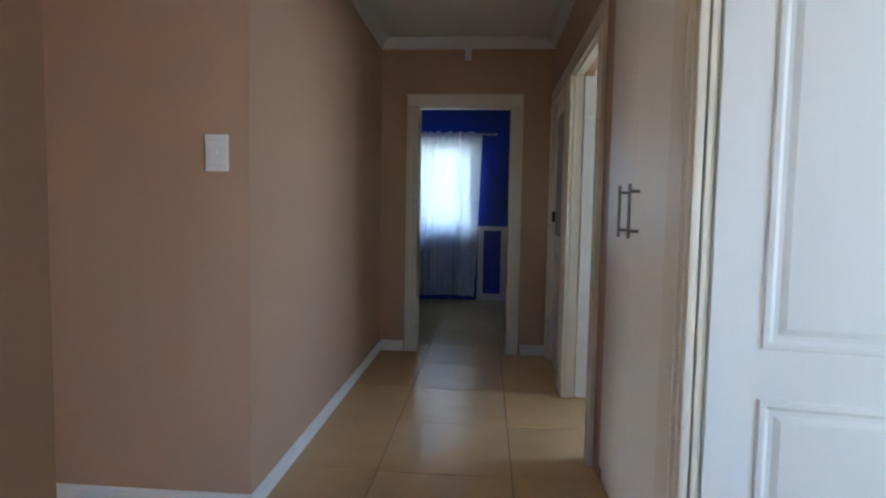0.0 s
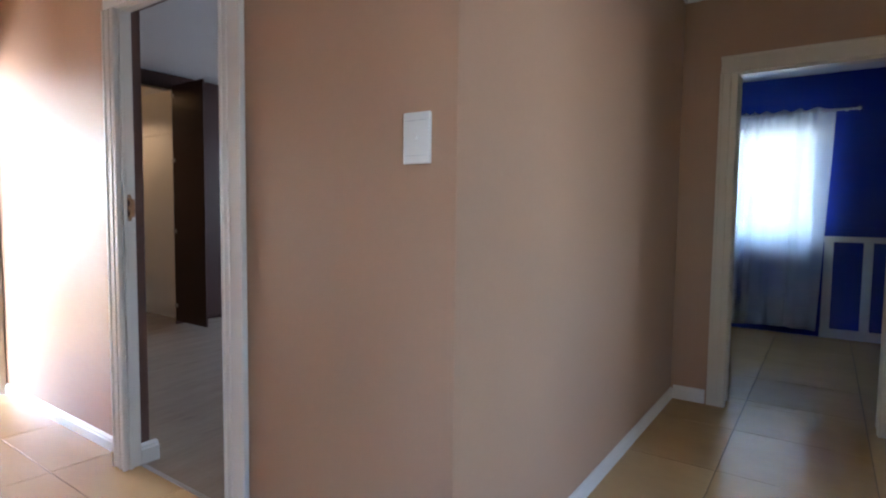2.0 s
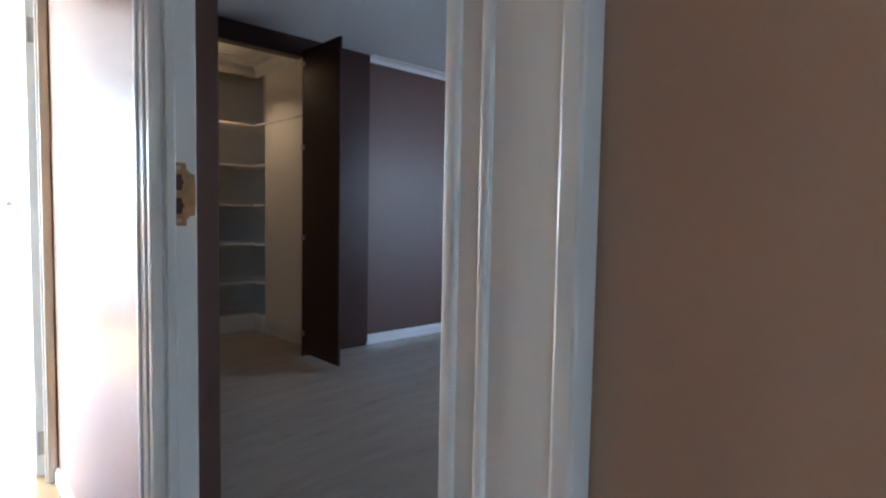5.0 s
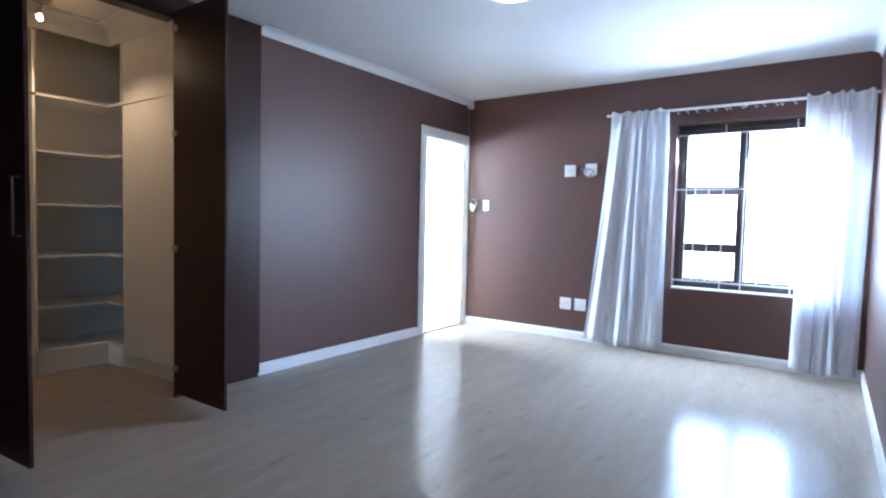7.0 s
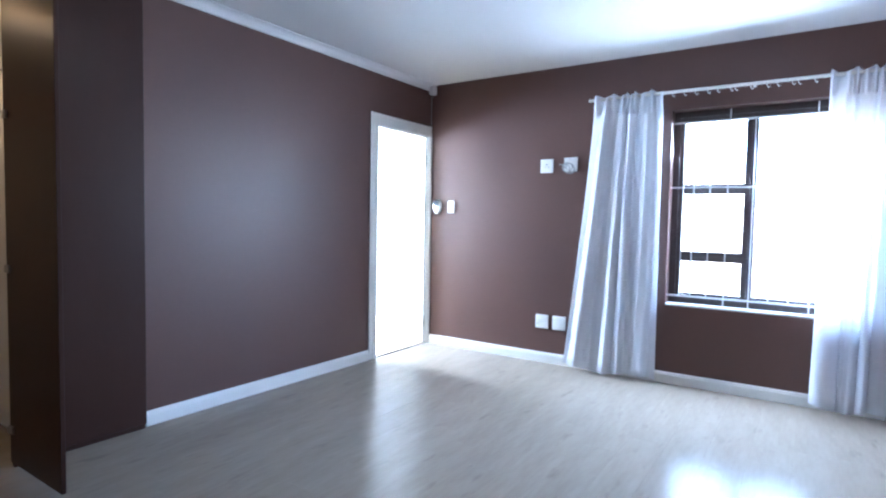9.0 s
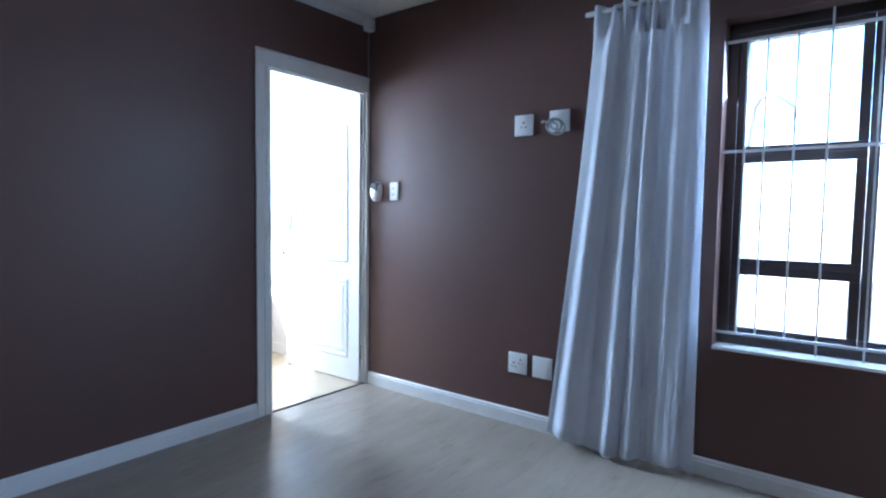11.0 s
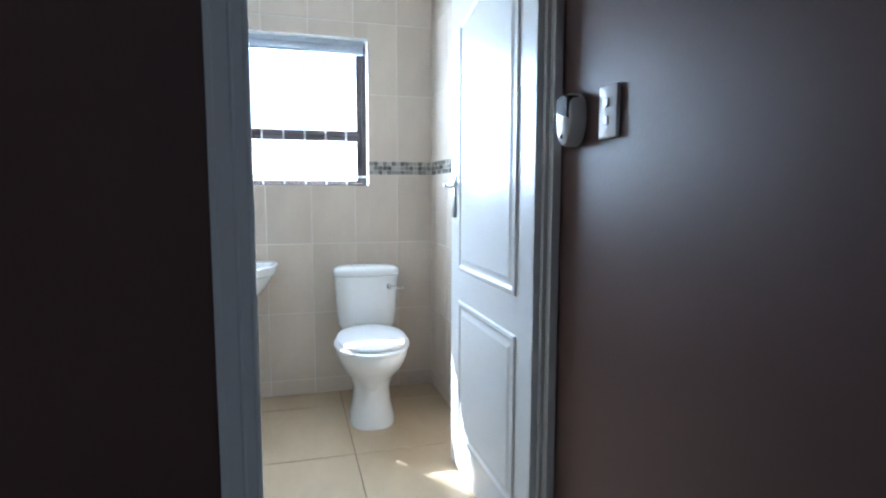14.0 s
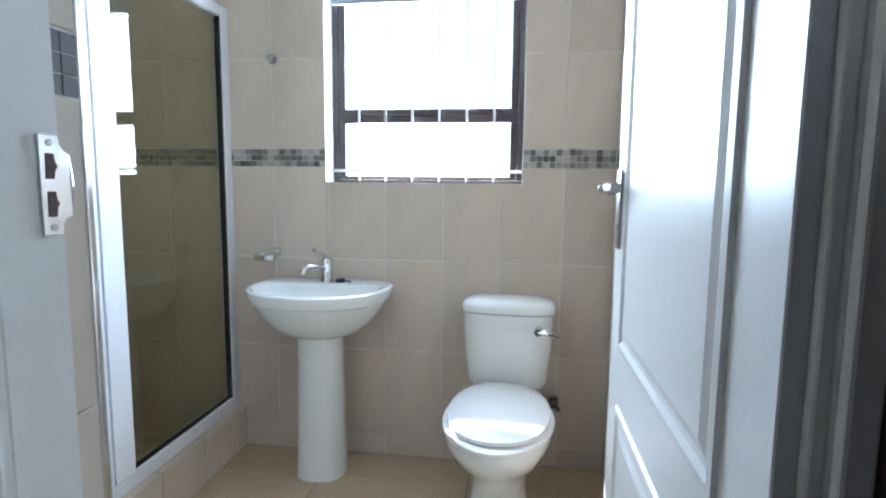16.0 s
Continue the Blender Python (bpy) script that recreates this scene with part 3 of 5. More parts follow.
def doorway(name, x, y, rz, w, h=2.012, depth=0.13, label="", wid=0.095, sides=((True, True), (True, True)), jamb_depth=None, mat_=None, ear=0.0, back=True, wide=0.0, thick=0.018, shift=0.0):
    """Frame of a door; local x runs along the wall, local y through it from the first side."""
    mat_ = mat_ or M_FRAME
    d = thing(name, (x, y, 0), label, "door", kind="structure", rz=rz)
    jd = jamb_depth or depth + 0.004
    for x0, x1 in ((-0.028, 0.0), (w, w + 0.028)):
        bm = box(BM(), x0, x1, -0.004, jd, 0, h, 0.002, 1)
        part("jamb", bm, mat_, d)
        sx = (x1 - 0.001, x1 + 0.012) if x0 < 0 else (x0 - 0.012, x0 + 0.001)
        part("door_stop", box(BM(), *sx, 0.002, 0.018, 0, h - 0.012, 0.002, 1), mat_, d)
    part("jamb_head", box(BM(), -0.028, w + 0.028, -0.004, jd, h, h + 0.026, 0.002, 1), mat_, d)
    part("door_stop", box(BM(), 0, w, 0.002, 0.018, h - 0.012, h + 0.001), mat_, d)
    architrave(d, w, h, -0.002, -1, wid, left=sides[0][0], right=sides[0][1], mat_=mat_, ear=ear, wide=wide, thick=thick, shift=shift)
    if back:
        architrave(d, w, h, depth + 0.002, 1, wid, left=sides[1][0], right=sides[1][1], mat_=mat_)
    return d


def strike_plate(parent, x, y, z, out, material, label):
    """Lock keep on a jamb: a plate with a chamfered lip, two slots and two screws; out: +1 if it faces local +x."""
    outline = [(-0.014, -0.0575), (0.012, -0.0575), (0.013, -0.046), (0.019, -0.04), (0.028, -0.038), (0.028, 0.036), (0.02, 0.039), (0.013, 0.047), (0.012, 0.0575), (-0.014, 0.0575)]
    bm = loft(BM(), [[Vector((x + out * d, y + a * k, z + b * k)) for a, b in outline] for d, k in ((0.0, 1.0), (0.0022, 1.0), (0.003, 0.97))])
    tube(bm, [(x + out * 0.002, y + 0.027, z - 0.037), (x + out * 0.0045, y + 0.0285, z), (x + out * 0.002, y + 0.027, z + 0.036)], 0.0007, 6)
    p = part("strike_plate", bm, material, parent, label)
    hole = [(-0.008, -0.0145), (0.004, -0.0145), (0.0055, -0.004), (0.009, 0.0), (0.0055, 0.005), (0.004, 0.0145), (-0.007, 0.0145)]
    for dz in (-0.0215, 0.0215):
        part("slot", loft(BM(), [[Vector((x + out * d, y + a, z + dz + b)) for a, b in hole] for d in (0.0028, 0.0036)]), M_SLOT, p, "dark open slot")
    for dz in (-0.048, 0.048):
        part("screw", cyl(BM(), (x + out * 0.0028, y - 0.001, z + dz), (x + out * 0.0042, y - 0.001, z + dz), 0.0042, 10), M_STEEL, p)
    return p


d1 = doorway("door_bedroom", -2.34, 2.26, 0, 0.768, depth=0.06, label="white door frame with a panelled door standing open into a brown bedroom",
             jamb_depth=0.058, mat_=M_WHITE, back=False, wide=0.022)
leaf_on(d1, 0.78, 2.0, (0.797, 0.06), 99.8, reach=0.036, handle_z=1.145)
strike_plate(d1, 0.0, 0.026, 1.17, 1, M_BRASS, "tarnished brass lock keep")
d2 = doorway("door_blue_room", -0.297, 4.79, 0, 0.757, label="ivory door frame open to a blue room")
d3 = doorway("door_sunny_room", -4.02, 1.42, 90, 0.868, depth=0.12, label="ivory door frame with a white door open to a sunny room", sides=((True, False), (True, True)), jamb_depth=0.062, back=False, ear=0.03)
part("architrave", box(BM(), 0.862, 0.897, -0.018, -0.002, 0, 2.012, 0.004), M_FRAME, d3)
leaf_on(d3, 0.84, 2.0, (0.872, 0.066), 87, hinges=(0.15, 1.86))
d4 = doorway("door_east_near", 0.79, 1.66, -90, 0.78, label="ivory door frame with a white panelled door standing open", jamb_depth=0.03, back=False)
leaf_on(d4, 0.80, 2.0, (-0.026, 0.034), 82, side=-1)
d5 = doorway("door_east_middle", 0.79, 3.76, -90, 0.87, label="ivory door frame with a white door standing open", jamb_depth=0.062, back=False)
leaf_on(d5, 0.88, 2.0, (-0.026, 0.066), 88, side=-1)
d6 = doorway("door_east_far", 0.79, 4.68, -90, 0.70, label="ivory door frame with a closed door of frosted glass")
leaf_on(d6, 0.695, 2.0, (0.698, 0.052), 180, glazed=True, handle=False, thick=0.036)
bm = box(BM(), 0.035, 0.080, -0.008, 0.022, 1.10, 1.18, 0.004)
part("lock", bm, M_HOLE, d6, "dark steel lock case")
d7 = doorway("door_bathroom", -5.245, 6.707, 90, 0.783, depth=0.09, label="white door frame with a panelled door standing open into a bathroom",
             sides=((True, False), (False, False)), mat_=M_WHITE, ear=0.03, back=False, jamb_depth=0.03, wid=0.094, thick=0.006, shift=0.016)
part("architrave", box(BM(), 0.785, 0.812, -0.018, -0.002, 0, 2.012, 0.004), M_WHITE, d7)
leaf_on(d7, 0.81, 2.0, (0.792, 0.019), 90, reach=0.034, handle_z=1.165)
part("jamb", box(BM(), -0.028, -0.0005, 0.0305, 0.120, 0, 2.012, 0.002, 1), M_WHITE, d7)
strike_plate(d7, 0.0, 0.102, 1.185, 1, M_CHROME, "bright steel lock keep")
part("threshold", box(BM(), 0, 0.783, -0.004, 0.010, 0.0, 0.006), M_HOLE, d7, "dark gap strip at the floor change")
part("threshold", box(BM(), 0, 0.755, 0.05, 0.07, -0.001, 0.004, 0.001, 1), M_STEEL, d1, "thin metal floor strip")

# ---- built-in cupboard of the corridor ----
cb = thing("built_in_cupboard", (0.79, 2.40, 0), "tall white melamine cupboard built into the tan wall", "cupboard")
bm = BM()
box(bm, 0.80, 0.818, 1.925, 2.67, 0.0, 0.06)
box(bm, 1.38, 1.4, 1.925, 2.67, 0, 2.29)
box(bm, 0.815, 1.38, 1.925, 1.943, 0, 2.29)
box(bm, 0.815, 1.38, 2.652, 2.67, 0, 2.29)
box(bm, 0.815, 1.38, 1.943, 2.652, 2.27, 2.29)
part("body", bm, M_MELAMINE, cb, world_space=True)
part("cover_board", box(BM(), 0.772, 0.790, 1.757, 1.862, 0, 2.285, 0.003), M_FRAME, cb, "ivory cover board beside the door frame", world_space=True)
part("side_panel", box(BM(), 0.786, 0.806, 1.864, 1.927, 0, 2.285, 0.002), M_MELAMINE, cb, world_space=True)
for y0, y1, hy in ((1.93, 2.263, 2.195), (2.267, 2.667, 2.335)):
    dr = part("door", box(BM(), 0.788, 0.806, y0, y1, 0.065, 2.285, 0.0015, 1), M_MELAMINE, cb, "white melamine cupboard door", world_space=True)
    bm = BM()
    tube(bm, [(0.755, hy, 1.08), (0.755, hy, 1.265)], 0.0055, 10)
    for z in (1.105, 1.24):
        cyl(bm, (0.79, hy, z), (0.755, hy, z), 0.005, 8)
    part("handle", bm, M_GUNMETAL, dr, "dark metal bar handle", smooth=True, world_space=True)


# ---- light switches, sockets ----
def plate_thing(name, x, y, z, rz, w, h, label, category, t=0.011):
    """A flat plate on a wall; local +y points out of the wall."""
    e = thing(name, (x, y, z), label, category, rz=rz)
    part("plate", box(BM(), -w / 2, w / 2, 0, t, -h / 2, h / 2, 0.004, 3), M_PLASTIC, e, smooth=True)
    return e


sw = plate_thing("light_switch", -0.722, 2.26, 1.362, 180, 0.088, 0.135, "white plastic light switch on a tan wall", "switch", 0.013)
part("rocker", cyl(BM(), (0, 0.012, 0.002), (0, 0.0175, 0.002), 0.0075, 14, 0.006), M_PLASTIC, sw, "small round push button")
part("seam", box(BM(), -0.035, 0.035, 0.0125, 0.0133, 0.0455, 0.0462), M_CABLE, sw)
part("seam", box(BM(), -0.035, 0.035, 0.0125, 0.0133, -0.0462, -0.0455), M_CABLE, sw)
sw = plate_thing("light_switch", -4.995, 7.52, 1.337, 180, 0.075, 0.118, "white two-lever light switch on a brown wall", "switch")
for dz in (-0.02, 0.02):
    part("rocker", box(BM(), -0.008, 0.008, 0.010, 0.016, dz - 0.010, dz + 0.010, 0.003), M_STEEL, sw)


def socket(x, z, w, h, label, holes):
    e = tagged(plate_thing("wall_socket", x, 7.52, z, 180, w, h, label, "socket"), group="socket plates on the brown wall")
    for hx, hz, r in holes:
        part("hole", cyl(BM(), (hx, 0.0100, hz), (hx, 0.0116, hz), r, 10), M_HOLE, e)
    return e


three = lambda s, ox=0.0, oz=0.0: [(ox, oz + 0.014 * s, 0.0055 * s), (ox - 0.013 * s, oz - 0.009 * s, 0.0042 * s), (ox + 0.013 * s, oz - 0.009 * s, 0.0042 * s)]
socket(-4.028, 1.684, 0.115, 0.115, "white single socket plate on a brown wall", three(1.0, 0.0, 0.0))
tv = socket(-3.815, 1.690, 0.115, 0.115, "white blank plate with a coil of grey cable", [])
bm = BM()
for rr, flat, dx, dz, lean in ((0.050, 0.80, 0.0, 0.0, 0.25), (0.041, 0.9, 0.010, 0.006, 0.1), (0.053, 0.7, -0.004, -0.006, 0.45), (0.033, 0.75, 0.008, -0.006, 0.9), (0.028, 0.9, -0.008, 0.008, 0.2), (0.019, 0.8, 0.004, 0.0, 0.6)):
    pts = []
    for a in np.linspace(0.3, 6.5, 30):
        u, v = rr * math.cos(a), flat * rr * math.sin(a)
        pts.append((0.012 + dx + u * math.cos(lean) - v * math.sin(lean), 0.026 + 0.010 * math.sin(a + 5 * lean) + 0.02 * lean, -0.03 + dz + u * math.sin(lean) + v * math.cos(lean)))
    tube(bm, pts, 0.003, 6)
tube(bm, [(0.0, 0.008, 0.004), (0.004, 0.028, 0.002), (0.024, 0.034, 0.008), (0.045, 0.03, -0.012)], 0.0036, 6)
tube(bm, [(0.05, 0.03, -0.012), (0.072, 0.034, 0.0), (0.088, 0.03, 0.003), (0.094, 0.024, -0.004)], 0.0036, 6)
part("cable_coil", bm, M_CABLE, tv, "coil of grey aerial cable", smooth=True)
socket(-4.035, 0.352, 0.118, 0.118, "white double socket plate near the floor", three(0.9, -0.022, 0.01) + three(0.9, 0.022, -0.012))
socket(-3.88, 0.352, 0.118, 0.118, "white blank plate near the floor", [])

# ---- wall device by the bathroom door ----
al = thing("wall_dispenser", (-5.143, 7.52, 1.335), "small white and black wall device by the bathroom door", "wall device", rz=180)
rings = []
for s, yy in ((0.94, 0.0), (1.0, 0.008), (1.0, 0.03), (0.92, 0.042), (0.7, 0.048)):
    ring = []
    for i in range(24):
        a = 2 * math.pi * i / 24
        cx, cz = math.cos(a), math.sin(a)
        k = 0.041 if cz > 0 else 0.041 * (1 - 0.28 * (-cz))
        ring.append(Vector((k * s * abs(cx) ** 0.7 * math.copysign(1, cx), yy, 0.066 * s * abs(cz) ** 0.8 * math.copysign(1, cz))))
    rings.append(ring)
part("case", loft(BM(), rings), M_PLASTIC, al, smooth=True)
bm = loft(BM(), [[Vector((x * s, yy, 0.03 + (z - 0.03) * s)) for x, z in ((-0.034, 0.0), (0.02, 0.014), (0.036, 0.03), (0.03, 0.056), (0.0, 0.064), (-0.03, 0.056))] for yy, s in ((0.02, 1.0), (0.044, 1.0), (0.0495, 0.86))])
part("window", bm, M_HOLE, al, "glossy black window")
part("badge", box(BM(), -0.006, 0.006, 0.044, 0.050, -0.046, -0.036, 0.001, 1), M_HOLE, al)

# ---- sensors and trunking ----
se = thing("alarm_sensor", (-5.2, 7.47, 2.43), "small white motion sensor in the ceiling corner", "sensor")
part("case", box(BM(), -5.235, -5.18, 7.455, 7.518, 2.405, 2.485, 0.008), M_PLASTIC, se, world_space=True)
cw = thing("cable_trunking", (-5.237, 7.512, 2.1), "thin white cable down the room corner", "cable")
part("cable", tube(BM(), [(-5.239, 7.513, 2.12), (-5.239, 7.513, 2.41)], 0.003, 6), M_CABLE, cw, world_space=True)
se = thing("alarm_sensor", (0.10, 4.77, 2.42), "small white motion sensor under the corridor cornice", "sensor")
part("case", box(BM(), 0.075, 0.125, 4.74, 4.79, 2.375, 2.462, 0.008), M_PLASTIC, se, world_space=True)
ht = thing("ceiling_hatch", (0.1, 3.9, H1 - 0.01), "white trapdoor set into the corridor ceiling", "hatch")
part("panel", box(BM(), -0.2, 0.42, 3.5, 4.2, H1 - 0.012, H1 - 0.002, 0.003), M_CEIL, ht, world_space=True)


# ---- windows ----
def window(name, x, y, rz, w, z0, z1, lights, label, bar_rows=(), bar_cols=(), sill=True, depth=0.1, bars_front=0.03, f=0.045, s=0.038, low=None):
    """A dark-framed window. Local x runs along the wall, local y goes outward. lights: cells (x0, x1, z0, z1)."""
    e = thing(name, (x, y, 0), label, "window", kind="structure", rz=rz)
    for nm, b in (("window_frame", (0, w, z0, z0 + (low or f))), ("window_frame", (0, w, z1 - f, z1)), ("window_frame", (0, f, z0 + (low or f), z1 - f)),
                  ("window_frame", (w - f, w, z0 + (low or f), z1 - f))):
        part(nm, box(BM(), b[0], b[1], depth, depth + 0.05, b[2], b[3], 0.003, 1), M_BRONZE, e)
    for x0, x1, c0, c1 in lights:
        bm = BM()
        sb = low if low and c0 < z0 + 0.05 else s
        for b in ((x0, x1, c0, c0 + sb), (x0, x1, c1 - s, c1), (x0, x0 + s, c0 + sb, c1 - s), (x1 - s, x1, c0 + sb, c1 - s)):
            box(bm, b[0], b[1], depth + 0.006, depth + 0.046, b[2], b[3], 0.003, 1)
        sash = part("sash", bm, M_BRONZE, e, "dark window sash")
        pane = part("pane", box(BM(), x0 + s - 0.004, x1 - s + 0.004, depth + 0.024, depth + 0.028, c0 + sb - 0.004, c1 - s + 0.004), M_GLASS, sash, "clear glass")
        pane.visible_shadow = False
    for z in bar_rows:
        part("burglar_bar", box(BM(), 0.004, w - 0.004, bars_front, bars_front + 0.008, z - 0.006, z + 0.006), M_BAR, e, "white burglar bar")
    for bx, b0, b1 in bar_cols:
        part("burglar_bar", box(BM(), bx - 0.004, bx + 0.004, bars_front - 0.008, bars_front, b0, b1), M_BAR, e, "white burglar bar")
    if sill:
        part("window_sill", box(BM(), 0.001, w - 0.001, -0.010, depth, z0 - 0.014, z0 + 0.001, 0.003), M_WHITE, e, "white window sill")
    return e


wz0, wz1 = 0.61, 2.06
window("window_1", -3.035, 7.52, 0, 1.255, wz0, wz1,
       [(0.045, 0.525, 1.475, wz1 - 0.045), (0.045, 0.525, 0.97, 1.475), (0.045, 0.525, wz0 + 0.045, 0.97), (0.526, 1.21, wz0 + 0.045, wz1 - 0.045)],
       "dark-framed window with white burglar bars",
       (0.672, 1.485, 1.965), [(0.09, 0.68, 1.96), (0.165, 0.68, 1.96), (0.275, 0.68, 1.96), (0.39, 0.62, 2.04), (0.55, 0.62, 1.96), (0.67, 0.68, 1.96),
                               (0.79, 0.68, 1.96), (0.91, 0.62, 2.04), (1.03, 0.68, 1.96), (1.15, 0.68, 1.96)])
wb = window("window_2", -7.05, 6.425, 90, 0.825, 1.195, 2.01, [(0.025, 0.80, 1.48, 1.985), (0.025, 0.80, 1.209, 1.48)],
            "dark-framed bathroom window with burglar bars and a raised blind", (1.245,),
            [(0.13 + 0.115 * i, 1.2, 1.99) for i in range(6)], sill=False, bars_front=0.06, f=0.025, s=0.03, low=0.013)
window("window_3", -1.25, 7.58, 0, 1.37, 0.9, 2.08, [(0.045, 0.68, 0.945, 2.035), (0.69, 1.325, 0.945, 2.035)], "dark-framed window behind a curtain",
       (1.3, 1.7), [], sill=True)
window("window_4", 3.6, 1.2, -90, 1.8, 0.7, 2.1, [(0.045, 0.9, 0.745, 2.055), (0.9, 1.755, 0.745, 2.055)], "dark-framed window of a side room")
window("window_5", 3.6, 4.4, -90, 1.3, 0.9, 2.1, [(0.045, 0.65, 0.945, 2.055), (0.65, 1.255, 0.945, 2.055)], "dark-framed window of a side room")
window("window_6", -7.2, 0.2, 90, 1.9, 0.3, 2.1, [(0.045, 0.95, 0.345, 2.055), (0.95, 1.855, 0.345, 2.055)], "wide dark-framed window of the sunny room")
window("window_7", -4.8, -0.8, 180, 2.0, 0.3, 2.1, [(0.045, 1.0, 0.345, 2.055), (1.0, 1.955, 0.345, 2.055)], "wide dark-framed window of the sunny room")
# invented window behind the start, only there to brighten the corridor
window("window_added", 0.4, -1.6, 180, 0.6, 1.0, 2.0, [(0.045, 0.555, 1.045, 1.955)], "unseen small window added to let skylight into the corridor")
# raised blind of the bathroom window
bl = thing("window_blind", (-7.1, 6.84, 1.98), "grey slatted blind pulled up under the lintel", "blind")
part("headrail", box(BM(), -7.115, -7.085, 6.44, 7.235, 1.975, 2.005, 0.003), M_BLIND, bl, world_space=True)
for i in range(6):
    part("slat", box(BM(), -7.112, -7.088, 6.445, 7.23, 1.945 + 0.005 * i, 1.9475 + 0.005 * i), M_BLIND, bl, world_space=True)
part("bottom_rail", box(BM(), -7.112, -7.088, 6.442, 7.233, 1.928, 1.943, 0.003), M_BLIND, bl, world_space=True)


# ---- curtains ----
def curtain(name, top, bottom, z0, z1, y, folds, depth, material, label, seed, lean=0.0, nx=120, nz=28):
    """A hanging cloth in folds. top and bottom: its span in x; y: the plane of the rail."""
    rnd = random.Random(seed)
    ph = [rnd.uniform(0, 6.28) for _ in range(4)]
    bm = BM()
    grid = []
    for k in range(nz + 1):
        v = k / nz
        row = []
        for i in range(nx + 1):
            u = i / nx
            uw = u + 0.05 * math.sin(2 * math.pi * u * 1.4 + ph[0]) + 0.02 * math.sin(2 * math.pi * u * 3.1 + ph[2]) + 0.012 * math.sin(7 * u + 3.5 * v + ph[3])
            xt, xb = top[0] + (top[1] - top[0]) * u, bottom[0] + (bottom[1] - bottom[0]) * u
            s = v ** 1.15
            x = xt + (xb - xt) * s + 0.012 * v * math.sin(2 * math.pi * folds * uw + 1.3)
            amp = depth * (0.3 + 0.7 * math.sin(2 * math.pi * 1.2 * u + ph[1] + 0.6 * v) ** 2) * (0.45 + 0.55 * v)
            yy = y + amp * math.sin(2 * math.pi * folds * uw + 0.5 * math.sin(2.5 * v + ph[2]))
            yy += 0.006 * math.sin(2 * math.pi * folds * 2.7 * uw + 2 * v + ph[3]) * (0.3 + 0.7 * v)
            if v < 0.06:
                yy = y + 0.5 * depth * math.sin(2 * math.pi * folds * 2.2 * uw)
            z = z1 + (z0 - z1) * v + (0.012 * math.sin(2 * math.pi * folds * uw * 1.1) if k == 0 else 0)
            z += (0.014 * math.sin(2 * math.pi * 1.3 * u + ph[0]) if k == nz else 0)
            row.append(bm.verts.new((x, yy - lean * v, z)))
        grid.append(row)
    for a, b in zip(grid, grid[1:]):
        for i in range(nx):
            bm.faces.new((a[i], a[i + 1], b[i + 1], b[i]))
    e = thing(name, ((top[0] + top[1]) / 2, y, z1), label, "curtain", "curtains of the rooms")
    ob = part("cloth", bm, material, e, smooth=True, world_space=True)
    sol = ob.modifiers.new("thickness", "SOLIDIFY")
    sol.thickness = 0.0015
    return e


CY = 7.44
curtain("curtain", (-3.60, -3.085), (-3.80, -3.06), 0.03, 2.20, CY, 4.6, 0.038, M_CURTAIN, "white cotton curtain drawn aside, hanging askew", 3, lean=0.03)
curtain("curtain", (-2.07, -1.635), (-2.10, -1.66), 0.03, 2.20, CY, 4.3, 0.036, M_CURTAIN, "white cotton curtain drawn aside at the room corner", 8)
rod = thing("curtain_rail", (-2.6, CY, 2.19), "white curtain rail with loose hooks over the bedroom window", "curtain rail")
part("rail", tube(BM(), [(-3.65, CY, 2.178), (-1.615, CY, 2.178)], 0.012, 10), M_WHITE, rod, smooth=True, world_space=True)
for x in (-3.55, -2.5, -1.7):
    part("bracket", box(BM(), x - 0.01, x + 0.01, CY, 7.52, 2.168, 2.188, 0.002, 1), M_WHITE, rod, world_space=True)
rnd = random.Random(5)
for i in range(13):
    x = -3.03 + 0.073 * i + rnd.uniform(-0.025, 0.025)
    part("hook", tube(BM(), [(x, CY - 0.004, 2.167), (x + 0.003, CY - 0.006, 2.152), (x + 0.012, CY, 2.14), (x + 0.018, CY + 0.004, 2.15)], 0.0032, 6), M_PLASTIC, rod, world_space=True)
curtain("curtain", (-1.40, 0.20), (-1.42, 0.14), 0.06, 2.20, 7.50, 11, 0.03, M_VOILE, "sheer white curtain over a bright window", 4)
rod = thing("curtain_rail", (-0.5, 7.5, 2.19), "white curtain rail on a blue wall", "curtain rail")
part("rail", tube(BM(), [(-1.45, 7.5, 2.175), (0.36, 7.5, 2.175)], 0.011, 10), M_WHITE, rod, smooth=True, world_space=True)
part("finial", lathe(BM(), [(0.004, -0.02), (0.018, -0.008), (0.018, 0.008), (0.004, 0.02)], (0.372, 7.5, 2.175), 12), M_WHITE, rod, smooth=True, world_space=True)
part("bracket", box(BM(), 0.27, 0.29, 7.5, 7.58, 2.165, 2.185), M_WHITE, rod, world_space=True)
# white dado panelling of the blue room
dd = thing("dado_panelling", (0.35, 7.58, 0), "white dado rails and boards on a deep blue wall", "panelling", kind="structure")
for b in ((0.16, 3.2, 0.93, 0.985), (0.16, 3.2, 0.0, 0.09)):
    part("rail", box(BM(), b[0], b[1], 7.558, 7.58, b[2], b[3], 0.004), M_WHITE, dd, world_space=True)
for x in (0.165, 0.47, 0.95, 1.45, 1.95):
    part("stile", box(BM(), x, x + 0.075, 7.563, 7.58, 0.09, 0.93, 0.003), M_WHITE, dd, world_space=True)

